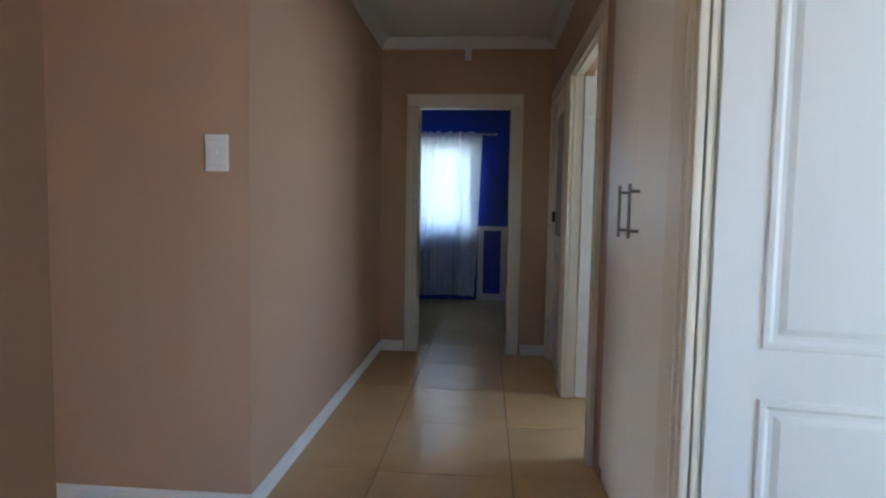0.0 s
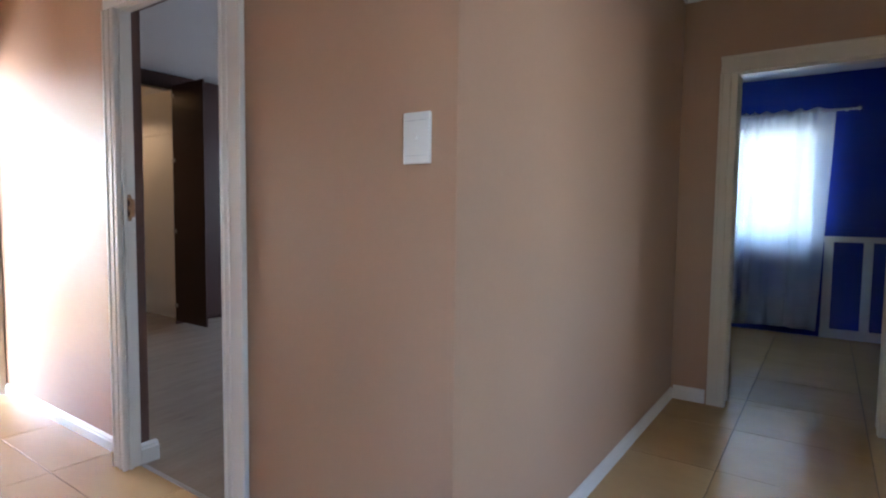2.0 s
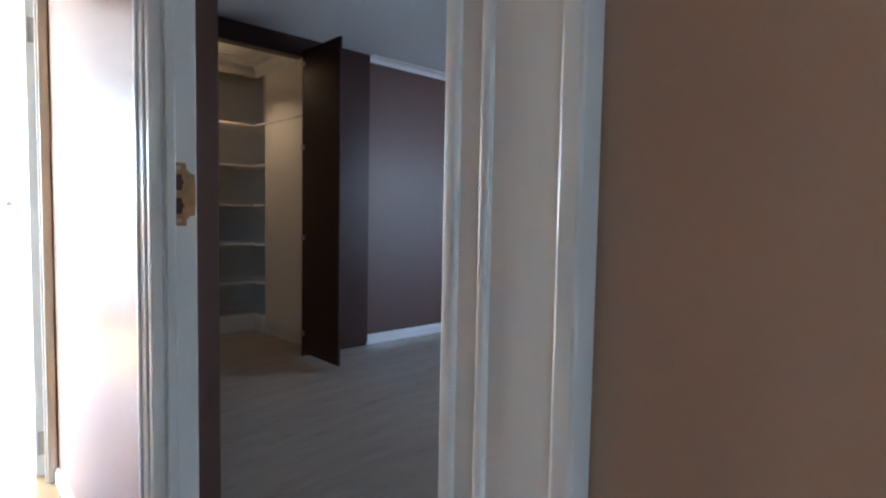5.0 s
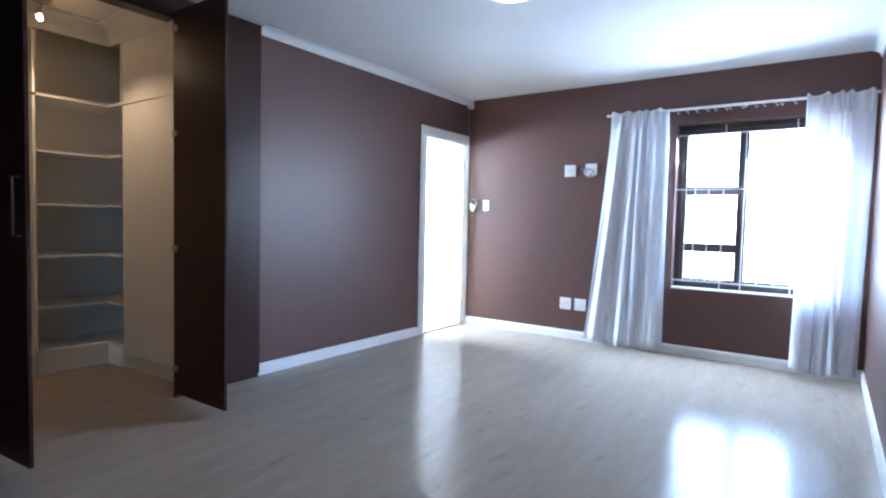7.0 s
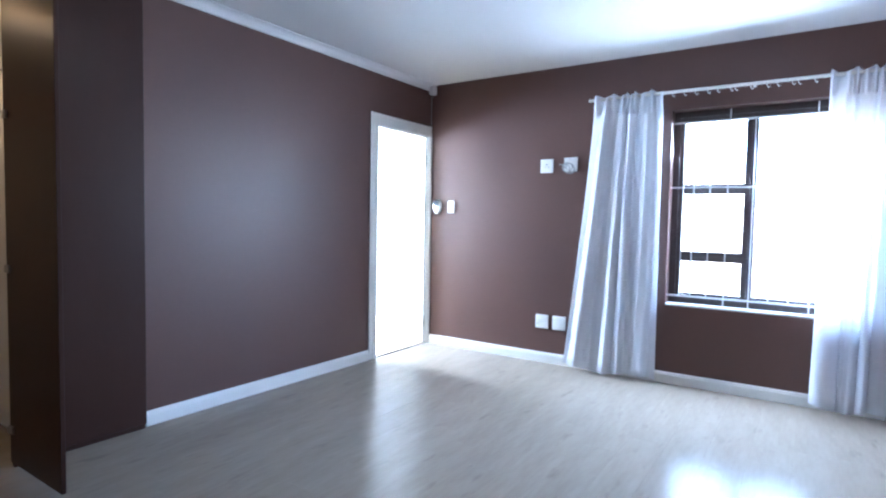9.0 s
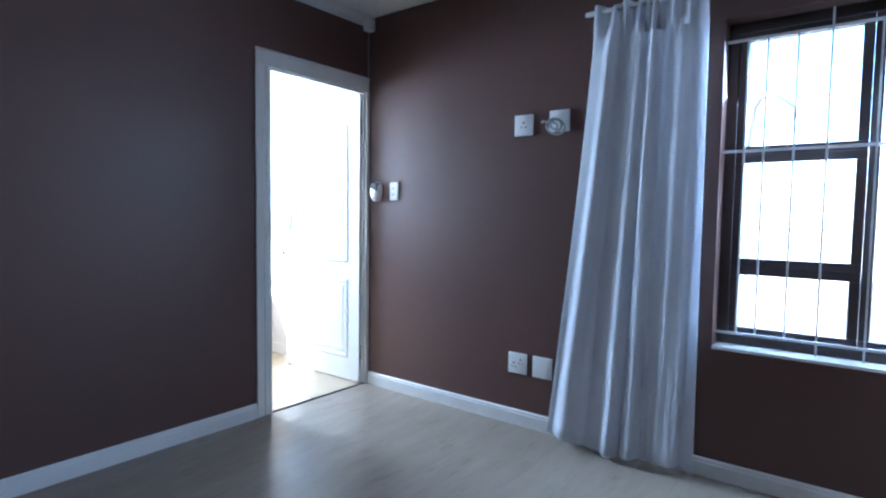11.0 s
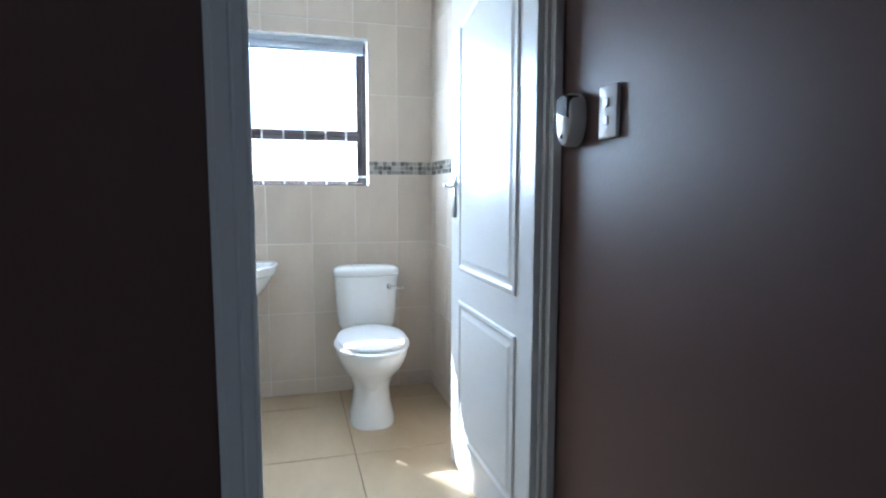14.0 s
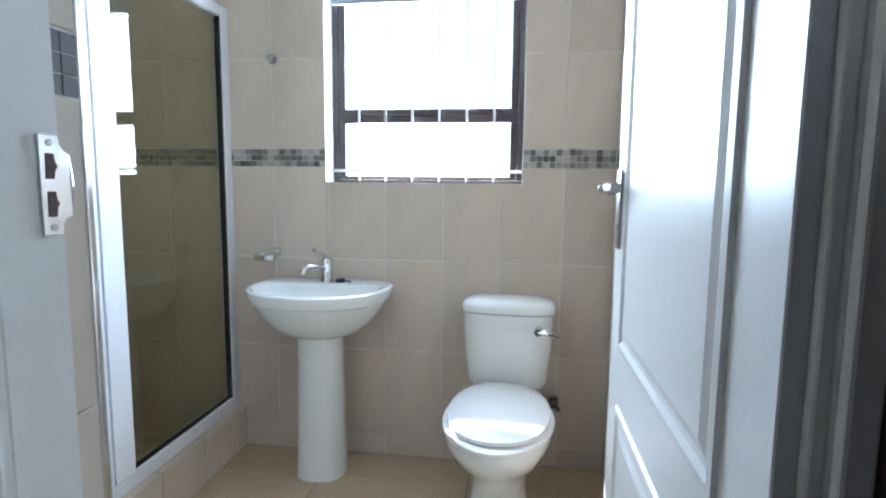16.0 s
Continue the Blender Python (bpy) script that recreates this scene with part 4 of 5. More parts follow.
# ---- bedroom ceiling lamp ----
cl = thing("ceiling_lamp", (-3.38, 5.0, H0 - 0.001), "round white glass ceiling lamp, lit", "ceiling lamp")
part("base", lathe(BM(), [(0.10, 0.0), (0.12, -0.01), (0.12, -0.03), (0.09, -0.035)], (0, 0, 0), 32), M_WHITE, cl, smooth=True)
part("shade", lathe(BM(), [(0.165, -0.028), (0.178, -0.034), (0.172, -0.05), (0.15, -0.07), (0.11, -0.088), (0.06, -0.098), (0.01, -0.101)], (0, 0, 0), 40), M_LAMP, cl, "lit frosted glass bowl", smooth=True)

# ---- walk-in cupboard ----
wi = thing("walk_in_cupboard_front", (-5.215, 3.6, 0), "dark brown cupboard front with two doors standing open", "cupboard")
part("beam", box(BM(), -5.30, -5.195, 2.46, 4.106, 2.345, 2.489, 0.002, 1), M_DARK, wi, world_space=True)
part("fixed_panel", box(BM(), -5.225, -5.196, 4.108, 4.722, 0.03, 2.489, 0.002, 1), M_DARK, wi, "glossy dark brown panel", world_space=True)
part("fixed_panel", box(BM(), -5.225, -5.196, 2.47, 3.10, 0.03, 2.343, 0.002, 1), M_DARK, wi, "glossy dark brown panel", world_space=True)
part("plinth", box(BM(), -5.24, -5.215, 4.108, 4.72, 0.0, 0.03), M_DARK, wi, world_space=True)
part("plinth", box(BM(), -5.24, -5.215, 2.47, 3.10, 0.0, 0.03), M_DARK, wi, world_space=True)
for nm, hx, hy, ang, hs in (("door", -5.195, 4.095, 0, 1), ("door", -5.195, 3.112, 5, -1)):
    dr = part(nm, box(BM(), 0, 0.535, -0.009, 0.009, 0.04, 2.385, 0.0015, 1), M_DARK, wi, "dark brown cupboard door standing open")
    dr.location = (hx - wi.location.x, hy - wi.location.y, 0)
    dr.rotation_euler = (0, 0, radians(ang))
    yy = 0.009 * hs
    bm = BM()
    tube(bm, [(0.49, yy, 1.05), (0.49, yy + hs * 0.028, 1.05), (0.49, yy + hs * 0.028, 1.30), (0.49, yy, 1.30)], 0.006, 8)
    if hs < 0:
        part("handle", bm, M_STEEL, dr, "steel bar handle", smooth=True)
    for z in (0.2, 0.95, 1.65, 2.28):
        part("hinge", box(BM(), 0.0, 0.05, -0.009 * hs - 0.004 - 0.006 * (hs > 0), -0.009 * hs + 0.010 * (hs < 0), z - 0.018, z + 0.018, 0.002, 1), M_STEEL, dr, "concealed steel hinge")

su = thing("shelf_unit", (-6.6, 3.9, 0), "white open shelf unit at the back of the walk-in cupboard", "shelves")
part("plinth", box(BM(), -6.42, -6.40, 3.0, 4.25, 0, 0.149), M_MELAMINE, su, world_space=True)
part("plinth", box(BM(), -6.40, -6.221, 4.232, 4.26, 0, 0.149), M_MELAMINE, su, world_space=True)
part("back", box(BM(), -6.845, -6.83, 2.6, 4.60, 0.1, 2.42), M_MELAMINE, su, world_space=True)
part("side", box(BM(), -6.83, -6.40, 3.755, 3.772, 0.0, 1.957), M_MELAMINE, su, world_space=True)
part("side", box(BM(), -6.83, -6.40, 3.755, 3.772, 1.977, 2.41), M_MELAMINE, su, world_space=True)
part("front_post", box(BM(), -6.222, -6.204, 4.25, 4.268, 1.977, 2.41), M_MELAMINE, su, world_space=True)
for z in (0.15, 0.46, 0.83, 1.202, 1.575):
    bm = BM()
    pts = [(-6.83, 3.773), (-6.40, 3.773), (-6.40, 4.235), (-6.22, 4.25), (-6.22, 4.60), (-6.83, 4.60)]
    lo = [Vector((x, y, z)) for x, y in pts]
    hi = [Vector((x, y, z + 0.017)) for x, y in pts]
    loft(bm, [lo, hi])
    part("shelf", bm, M_MELAMINE, su, world_space=True)
bm = BM()
pts = [(-6.83, 3.773), (-6.388, 3.773), (-6.388, 4.24), (-6.22, 4.248), (-5.36, 4.248), (-5.36, 4.6), (-6.83, 4.6)]
loft(bm, [[Vector((x, y, 1.958)) for x, y in pts], [Vector((x, y, 1.976)) for x, y in pts]])
part("top_shelf", bm, M_MELAMINE, su, "long white top shelf", world_space=True)
sc = thing("side_cupboard", (-5.8, 4.5, 0), "tall white cupboard in the walk-in cupboard", "cupboard")
part("plinth", box(BM(), -6.20, -5.34, 4.275, 4.29, 0, 0.10), M_MELAMINE, sc, "grey-white plinth", world_space=True)
part("side", box(BM(), -6.218, -6.20, 4.262, 4.795, 0.0, 1.955), M_MELAMINE, sc, world_space=True)
part("front", box(BM(), -6.198, -5.34, 4.255, 4.272, 0.105, 1.955, 0.001, 1), M_MELAMINE, sc, world_space=True)
part("upper_front", box(BM(), -6.200, -5.34, 4.256, 4.272, 1.98, 2.415, 0.001, 1), M_MELAMINE, sc, world_space=True)
for z in (1.06, 1.86):
    part("hinge", box(BM(), -5.46, -5.40, 4.244, 4.256, z - 0.02, z + 0.02, 0.003), M_STEEL, sc, world_space=True)

sp = thing("spot_lamp", (-6.15, 3.73, 2.54), "small dark steel spot lamp on the cupboard ceiling, lit", "spot lamp")
part("base", lathe(BM(), [(0.055, 0.0), (0.06, -0.008), (0.05, -0.022), (0.012, -0.03)], (0, 0, 0), 20), M_STEEL, sp, smooth=True)
part("arm", tube(BM(), [(0, 0, -0.02), (0.0, 0.0, -0.06), (0.015, -0.01, -0.085)], 0.007, 8), M_STEEL, sp, smooth=True)
part("head", loft(BM(), [ring_pts((0.005 + 0.05 * k, -0.01 - 0.02 * k, -0.07 - 0.06 * k), Vector((0.77, 0, 0.64)), Vector((0, 1, 0)), r, r, 16)
                         for k, r in ((0, 0.010), (0.3, 0.014), (0.8, 0.018), (1.0, 0.018))]), M_STEEL, sp, smooth=True)
part("bulb", loft(BM(), [ring_pts((0.057 + 0.01 * k, -0.031, -0.132 - 0.012 * k), Vector((0.77, 0, 0.64)), Vector((0, 1, 0)), r, r, 14) for k, r in ((-1.2, 0.010), (0, 0.014), (1.0, 0.016), (1.9, 0.012), (2.4, 0.003))]), M_BULB, sp, "lit warm bulb", smooth=True)


# ---- bathroom: toilet ----
def superring(c, ru, rv, n=28, p=2.0, front=1.0):
    """A rounded ring in x and y; front stretches the +x half."""
    out = []
    for i in range(n):
        a = 2 * math.pi * i / n
        cx, cy = math.cos(a), math.sin(a)
        x = ru * abs(cx) ** (2 / p) * math.copysign(1, cx)
        y = rv * abs(cy) ** (2 / p) * math.copysign(1, cy)
        out.append(Vector((c[0] + x * (front if cx > 0 else 1), c[1] + y, c[2])))
    return out


# local origin on the floor, +x to the room
wc = thing("toilet", (-6.70, 7.197, 0), "white ceramic close-coupled toilet with its lid closed", "toilet", rz=-3.5)
rings = [superring((0.06, 0, 0.0), 0.19, 0.115, p=2.6), superring((0.06, 0, 0.03), 0.188, 0.113, p=2.6), superring((0.05, 0, 0.10), 0.165, 0.098, p=2.4),
         superring((0.05, 0, 0.18), 0.155, 0.094, p=2.3), superring((0.07, 0, 0.24), 0.18, 0.115), superring((0.10, 0, 0.30), 0.235, 0.155), superring((0.115, 0, 0.345), 0.262, 0.172),
         superring((0.12, 0, 0.375), 0.27, 0.18), superring((0.12, 0, 0.395), 0.268, 0.178)]
part("pan", loft(BM(), rings), M_CERAMIC, wc, "white ceramic bowl", smooth=True)
bm = loft(BM(), [superring((-0.21, 0, 0.25), 0.12, 0.13, p=3), superring((-0.20, 0, 0.33), 0.14, 0.135, p=3), superring((-0.20, 0, 0.388), 0.14, 0.138, p=3)])
part("pan_back", bm, M_CERAMIC, wc, smooth=True)
bm = loft(BM(), [superring((0.125, 0, 0.396), 0.268, 0.18), superring((0.125, 0, 0.402), 0.275, 0.186), superring((0.125, 0, 0.414), 0.275, 0.186), superring((0.125, 0, 0.418), 0.268, 0.18)])
part("seat", bm, M_SEAT, wc, smooth=True)
bm = loft(BM(), [superring((0.112, 0, 0.420), 0.25, 0.168, p=2.15), superring((0.112, 0, 0.424), 0.258, 0.175, p=2.15), superring((0.112, 0, 0.434), 0.256, 0.173, p=2.15), superring((0.112, 0, 0.441), 0.235, 0.155, p=2.15),
                 superring((0.11, 0, 0.4455), 0.14, 0.09, p=2.15)])
part("lid", bm, M_SEAT, wc, "closed white plastic lid", smooth=True)
for y in (-0.075, 0.075):
    part("seat_hinge", cyl(BM(), (-0.15, y - 0.02, 0.418), (-0.15, y + 0.02, 0.418), 0.012, 12), M_SEAT, wc, smooth=True)
bm = loft(BM(), [superring((-0.25, 0, 0.388), 0.055, 0.112, p=3), superring((-0.246, 0, 0.393), 0.07, 0.134, p=3.2), superring((-0.243, 0, 0.405), 0.08, 0.149, p=3.4), superring((-0.24, 0, 0.43), 0.087, 0.159, p=3.6),
                 superring((-0.238, 0, 0.55), 0.093, 0.169, p=3.8), superring((-0.236, 0, 0.698), 0.1, 0.177, p=3.8)])
part("cistern", bm, M_CERAMIC, wc, "white ceramic cistern", smooth=True)
bm = loft(BM(), [superring((-0.236, 0, 0.701), 0.101, 0.178, p=3.6), superring((-0.236, 0, 0.704), 0.105, 0.183, p=3.6), superring((-0.236, 0, 0.722), 0.105, 0.183, p=3.6), superring((-0.236, 0, 0.736), 0.1, 0.177, p=3.4),
                 superring((-0.236, 0, 0.746), 0.088, 0.163, p=3.2), superring((-0.236, 0, 0.752), 0.062, 0.125, p=3), superring((-0.236, 0, 0.754), 0.02, 0.05, p=2.6)])
part("cistern_lid", bm, M_CERAMIC, wc, "domed cistern lid", smooth=True)
bm = cyl(BM(), (-0.145, 0.118, 0.645), (-0.115, 0.118, 0.645), 0.018, 14, 0.014)
tube(bm, [(-0.122, 0.118, 0.645), (-0.108, 0.135, 0.646), (-0.103, 0.165, 0.642), (-0.102, 0.195, 0.638)], 0.0085, 8)
part("flush_lever", bm, M_CHROME, wc, "chrome flush lever", smooth=True)
bm = tube(BM(), [(-0.23, 0.10, 0.40), (-0.23, 0.13, 0.36), (-0.26, 0.175, 0.31), (-0.335, 0.185, 0.30)], 0.007, 8)
box(bm, -0.34, -0.29, 0.165, 0.205, 0.285, 0.32, 0.006)
tube(bm, [(-0.30, 0.185, 0.30), (-0.26, 0.205, 0.295)], 0.009, 8)
part("stop_tap", bm, M_GUNMETAL, wc, "dark stop tap and feed pipe", smooth=True)

# ---- bathroom: basin ----
bs = thing("basin", (-7.04, 6.455, 0), "white ceramic basin on a round pedestal", "basin")


def basin_ring(z, w, d, back=0.0, c=0.14, n=48):
    """A ring of the bowl: nearly straight at the wall with rounded corners, a wide curve to the room."""
    pts = []
    for i in range(n):
        a = 2 * math.pi * i / n
        cx, cy = math.cos(a), math.sin(a)
        p = 2.25 if cx >= 0 else 4.0
        k = (d - c) if cx >= 0 else (c - back)
        pts.append(Vector((c + math.copysign(k * abs(cx) ** (2 / p), cx), math.copysign(w * abs(cy) ** (2 / p), cy), z)))
    return pts


part("bowl", loft(BM(), [basin_ring(0.586, 0.110, 0.262, 0.05, 0.15), basin_ring(0.594, 0.140, 0.292, 0.035, 0.15), basin_ring(0.615, 0.180, 0.328, 0.02, 0.15), basin_ring(0.645, 0.214, 0.358, 0.01),
                        basin_ring(0.685, 0.244, 0.386, 0.003), basin_ring(0.722, 0.264, 0.402), basin_ring(0.730, 0.267, 0.405), basin_ring(0.734, 0.276, 0.414), basin_ring(0.768, 0.285, 0.424),
                        basin_ring(0.778, 0.284, 0.423), basin_ring(0.783, 0.278, 0.416), basin_ring(0.7835, 0.262, 0.400, 0.10, 0.2), basin_ring(0.779, 0.252, 0.390, 0.115, 0.2),
                        basin_ring(0.75, 0.235, 0.37, 0.125, 0.22), basin_ring(0.70, 0.19, 0.325, 0.14, 0.23), basin_ring(0.665, 0.10, 0.27, 0.18, 0.23)]), M_CERAMIC, bs, "white ceramic bowl", smooth=True)
part("pedestal", loft(BM(), [superring((0.165, 0, 0.0), 0.10, 0.100, p=2.6), superring((0.165, 0, 0.015), 0.098, 0.098, p=2.6), superring((0.165, 0, 0.25), 0.092, 0.093, p=2.5), superring((0.165, 0, 0.45), 0.089, 0.090, p=2.5),
                             superring((0.165, 0, 0.615), 0.09, 0.09, p=2.4)]), M_CERAMIC, bs, "tapered ceramic pedestal", smooth=True)
tp = thing("basin_mixer", (-6.965, 6.455, 0.784), "chrome single-lever basin mixer tap", "tap")
part("body", lathe(BM(), [(0.027, 0), (0.027, 0.006), (0.023, 0.012), (0.022, 0.06), (0.025, 0.068), (0.025, 0.085), (0.02, 0.097), (0.008, 0.102)], (0, 0, 0), 20), M_CHROME, tp, smooth=True)
part("spout", tube(BM(), [(0.005, -0.004, 0.05), (0.05, -0.03, 0.066), (0.085, -0.05, 0.068), (0.105, -0.061, 0.058), (0.109, -0.063, 0.042)], 0.0135, 12), M_CHROME, tp, smooth=True)
part("lever", tube(BM(), [(0.0, 0, 0.095), (0.014, -0.008, 0.108), (0.04, -0.022, 0.122), (0.062, -0.034, 0.136)], 0.0088, 10), M_CHROME, tp, smooth=True)
pl = thing("basin_plug", (-6.955, 6.515, 0.784), "black rubber plug lying on the basin", "plug")
bm = lathe(BM(), [(0.02, 0.0), (0.022, 0.006), (0.018, 0.014), (0.006, 0.016)], (0, 0, 0), 16)
tube(bm, [(0, 0, 0.014), (0.01, 0.012, 0.018), (0.018, 0.03, 0.008), (0.005, 0.045, 0.004), (-0.01, 0.035, 0.004)], 0.003, 6)
part("rubber", bm, M_RUBBER, pl, smooth=True)

# ---- bathroom: wall fittings ----
hk = thing("robe_hook", (-7.04, 6.205, 1.70), "small round chrome hook on a tiled wall", "hook")
bm = cyl(BM(), (0, 0, 0), (0.012, 0, 0), 0.024, 18, 0.021)
cyl(bm, (0.01, 0, 0), (0.04, 0, 0), 0.008, 10)
cyl(bm, (0.036, 0, 0), (0.046, 0, 0), 0.015, 14, 0.013)
part("body", bm, M_CHROME, hk, smooth=True)
sd = thing("soap_dish", (-7.04, 6.185, 0.885), "chrome soap dish on a tiled wall", "soap dish")
bm = cyl(BM(), (0, 0.02, 0.01), (0.014, 0.02, 0.01), 0.02, 14)
tube(bm, [(0.01, 0.02, 0.01), (0.04, 0.015, 0.0)], 0.007, 8)
part("bracket", bm, M_CHROME, sd, smooth=True)
bm = loft(BM(), [superring((0.055, -0.01, -0.022), 0.03, 0.038, p=3), superring((0.055, -0.01, -0.018), 0.036, 0.045, p=3), superring((0.055, -0.01, 0.0), 0.04, 0.049, p=3), superring((0.055, -0.01, 0.003), 0.038, 0.047, p=3),
                 superring((0.055, -0.01, -0.001), 0.034, 0.042, p=3), superring((0.055, -0.01, -0.014), 0.028, 0.036, p=3)])
part("dish", bm, M_CHROME, sd, smooth=True)
th = thing("toilet_roll_holder", (-6.30, 7.61, 0.86), "chrome toilet roll holder on a tiled wall", "roll holder")
bm = cyl(BM(), (0, 0, 0), (0, -0.012, 0), 0.024, 16)
tube(bm, [(0, -0.01, 0), (0.0, -0.05, 0.0), (0.01, -0.055, -0.03), (-0.02, -0.055, -0.06), (-0.1, -0.055, -0.062)], 0.006, 8)
part("arm", bm, M_CHROME, th, smooth=True)

# ---- shower ----
kb = thing("shower_kerb", (-6.62, 5.96, 0), "low tiled kerb of the shower", "kerb", kind="structure")
part("core", box(BM(), -7.05, -6.206, 5.885, 6.028, 0.0, 0.172), M_GROUT, kb, world_space=True)
for x0, x1 in ((-7.05, -6.978), (-6.978, -6.71), (-6.71, -6.443), (-6.443, -6.207)):
    part("tile", box(BM(), x0 + 0.002, x1 - 0.002, 6.0285, 6.036, 0.002, 0.174, 0.0015, 1), M_WTILE, kb, world_space=True)
    part("tile", box(BM(), x0 + 0.002, x1 - 0.002, 5.88, 6.036, 0.1755, 0.183, 0.0015, 1), M_WTILE, kb, world_space=True)
ss = thing("shower_screen", (-6.62, 5.98, 0.183), "shower screen of bronze glass in a white aluminium frame", "shower screen")
YS = 5.984
for nm, b in (("post", (-7.045, -6.996, 0.185, 1.91)), ("post", (-6.258, -6.232, 0.185, 1.91)), ("rail", (-6.996, -6.258, 0.185, 0.236)), ("rail", (-6.996, -6.258, 1.868, 1.91))):
    part(nm, box(BM(), b[0], b[1], YS - 0.022, YS + 0.022, b[2], b[3], 0.003), M_ALU, ss, "white aluminium profile", world_space=True)
part("wall_channel", box(BM(), -6.229, -6.207, YS - 0.02, YS + 0.036, 0.185, 1.91, 0.003), M_CHROME, ss, "bright aluminium channel", world_space=True)
part("door_stile", box(BM(), -6.352, -6.262, YS - 0.014, YS + 0.026, 0.238, 1.866, 0.003), M_ALU, ss, world_space=True)
part("gasket", box(BM(), -6.996, -6.989, YS - 0.008, YS + 0.014, 0.237, 1.867), M_RUBBER, ss, world_space=True)
part("gasket", box(BM(), -6.989, -6.353, YS - 0.008, YS + 0.010, 0.2365, 0.242), M_RUBBER, ss, world_space=True)
part("gasket", box(BM(), -6.357, -6.3525, YS - 0.008, YS + 0.010, 0.243, 1.866), M_RUBBER, ss, world_space=True)
pane = part("glass_pane", box(BM(), -6.989, -6.3575, YS - 0.003, YS + 0.003, 0.242, 1.867), M_TINT, ss, "bronze-tinted glass", world_space=True)
pane.visible_shadow = False
slab("floor_shower", (-7.05, -5.335), (5.02, 5.88), (-0.02, 0.02), M_GROUT_DARK, "brown shower floor of small tiles", "floor")
bm = BM()
for i in range(17):
    for k in range(8):
        box(bm, -7.04 + 0.1 * i, -6.945 + 0.1 * i, 5.03 + 0.105 * k, 5.13 + 0.105 * k, 0.0205, 0.026)
tagged(part("floor_tiles", bm, M_WTILE, bpy.data.objects["floor_shower"]), "small square beige floor tiles", kind="stuff")

# ---- outdoors ----
slab("ground", (-400, 400), (-400, 400), (-0.25, -0.15), M_GROUND, "dry bare ground round the house", "ground")
slab("foundation", (-7.4, 3.75), (-1.84, 7.85), (-0.149, -0.022), M_CONCRETE, "concrete floor slab under the house", "floor")
bw = thing("boundary_wall", (-3, 10.6, -0.15), "pale concrete panel boundary wall", "boundary wall")
for i in range(9):
    part("post", box(BM(), -10.1 + 1.85 * i, -9.98 + 1.85 * i, 10.55, 10.68, -0.15, 1.55, 0.01), M_CONCRETE, bw, world_space=True)
    if i < 8:
        for k in range(5):
            part("panel", box(BM(), -9.985 + 1.85 * i, -8.245 + 1.85 * i, 10.59, 10.64, -0.14 + 0.31 * k, 0.162 + 0.31 * k, 0.008, 1), M_CONCRETE, bw, world_space=True)
fl = thing("flood_lamp", (-3.34, 9.9, -0.15), "grey flood lamp on a pale outdoor post", "outdoor lamp")
part("post", box(BM(), -3.42, -3.26, 9.85, 10.0, -0.15, 1.78, 0.02), M_CONCRETE, fl, world_space=True)
part("arm", tube(BM(), [(-3.3, 9.85, 1.7), (-3.24, 9.75, 2.06), (-3.19, 9.72, 2.13), (-3.12, 9.7, 2.12)], 0.022, 8), M_STEEL, fl, world_space=True)
part("head", cyl(BM(), (-3.14, 9.72, 2.13), (-2.98, 9.62, 1.95), 0.04, 14, 0.07), M_STEEL, fl, world_space=True)


# ---- floors: pieces ----
def tiled_floor(name, x, y, xs, ys, z, joint, label, grout, material, th=0.012):
    """A floor of tiles: xs, ys are joint lines; each tile is a piece clipped to the room."""
    base = slab(name, x, y, (z - 0.02, z - 0.0035), grout, label, "floor")
    shared = {}
    for a, b in zip(xs, xs[1:]):
        for c, d in zip(ys, ys[1:]):
            x0, x1, y0, y1 = max(a + joint, x[0]), min(b - joint, x[1]), max(c + joint, y[0]), min(d - joint, y[1])
            if x1 - x0 < 0.015 or y1 - y0 < 0.015:
                continue
            key = (round(x1 - x0, 3), round(y1 - y0, 3))
            if key not in shared:
                shared[key] = part("tile", box(BM(), 0, x1 - x0, 0, y1 - y0, -th, 0, 0.0015, 1), material, base)
                ob = shared[key]
            else:
                ob = new("tile", shared[key].data)
                ob.parent = base
            ob.location = (x0, y0, z)
    return base


T = 0.598
tiled_floor("floor_corridor", (-0.60, 0.79), (-1.6, 4.92), [-0.79, -0.19, 0.41, 1.01], [2.64 - 0.594 * 8 + 0.594 * i for i in range(14)], 0, 0.0018,
            "honey-coloured ceramic tiles of the corridor floor", M_GROUT_DARK, M_FTILE)
tiled_floor("floor_passage", (-4.02, -0.60), (1.28, 2.322), [-0.79 - 0.6 * 6 + 0.6 * i for i in range(8)], [2.64 - 0.594 * 3 + 0.594 * i for i in range(4)], 0, 0.0018,
            "honey-coloured ceramic tiles of the side passage", M_GROUT_DARK, M_FTILE)
tiled_floor("floor_blue_room", (-1.50, 3.2), (4.92, 7.58), [-1.99 + 0.6 * i for i in range(10)], [4.42 + 0.594 * i for i in range(7)], 0, 0.0018,
            "honey-coloured ceramic tiles", M_GROUT_DARK, M_FTILE)
tiled_floor("floor_sunny_room", (-7.2, -4.02), (-0.8, 2.32), [-7.39 + 0.6 * i for i in range(7)], [-1.52 + 0.594 * i for i in range(8)], 0, 0.0018,
            "honey-coloured ceramic tiles", M_GROUT_DARK, M_FTILE)
tiled_floor("floor_bathroom", (-7.05, -5.2455), (5.99, 7.62), [-7.43 + 0.6 * i for i in range(5)], [5.27 + 0.598 * i for i in range(5)], 0, 0.0018,
            "beige ceramic tiles of the bathroom floor", M_GROUT_DARK, M_BTILE)
slab("floor_east_rooms", (0.79, 3.6), (-1.72, 4.80), (-0.02, -0.001), M_FTILE, "honey-coloured ceramic floor", "floor")


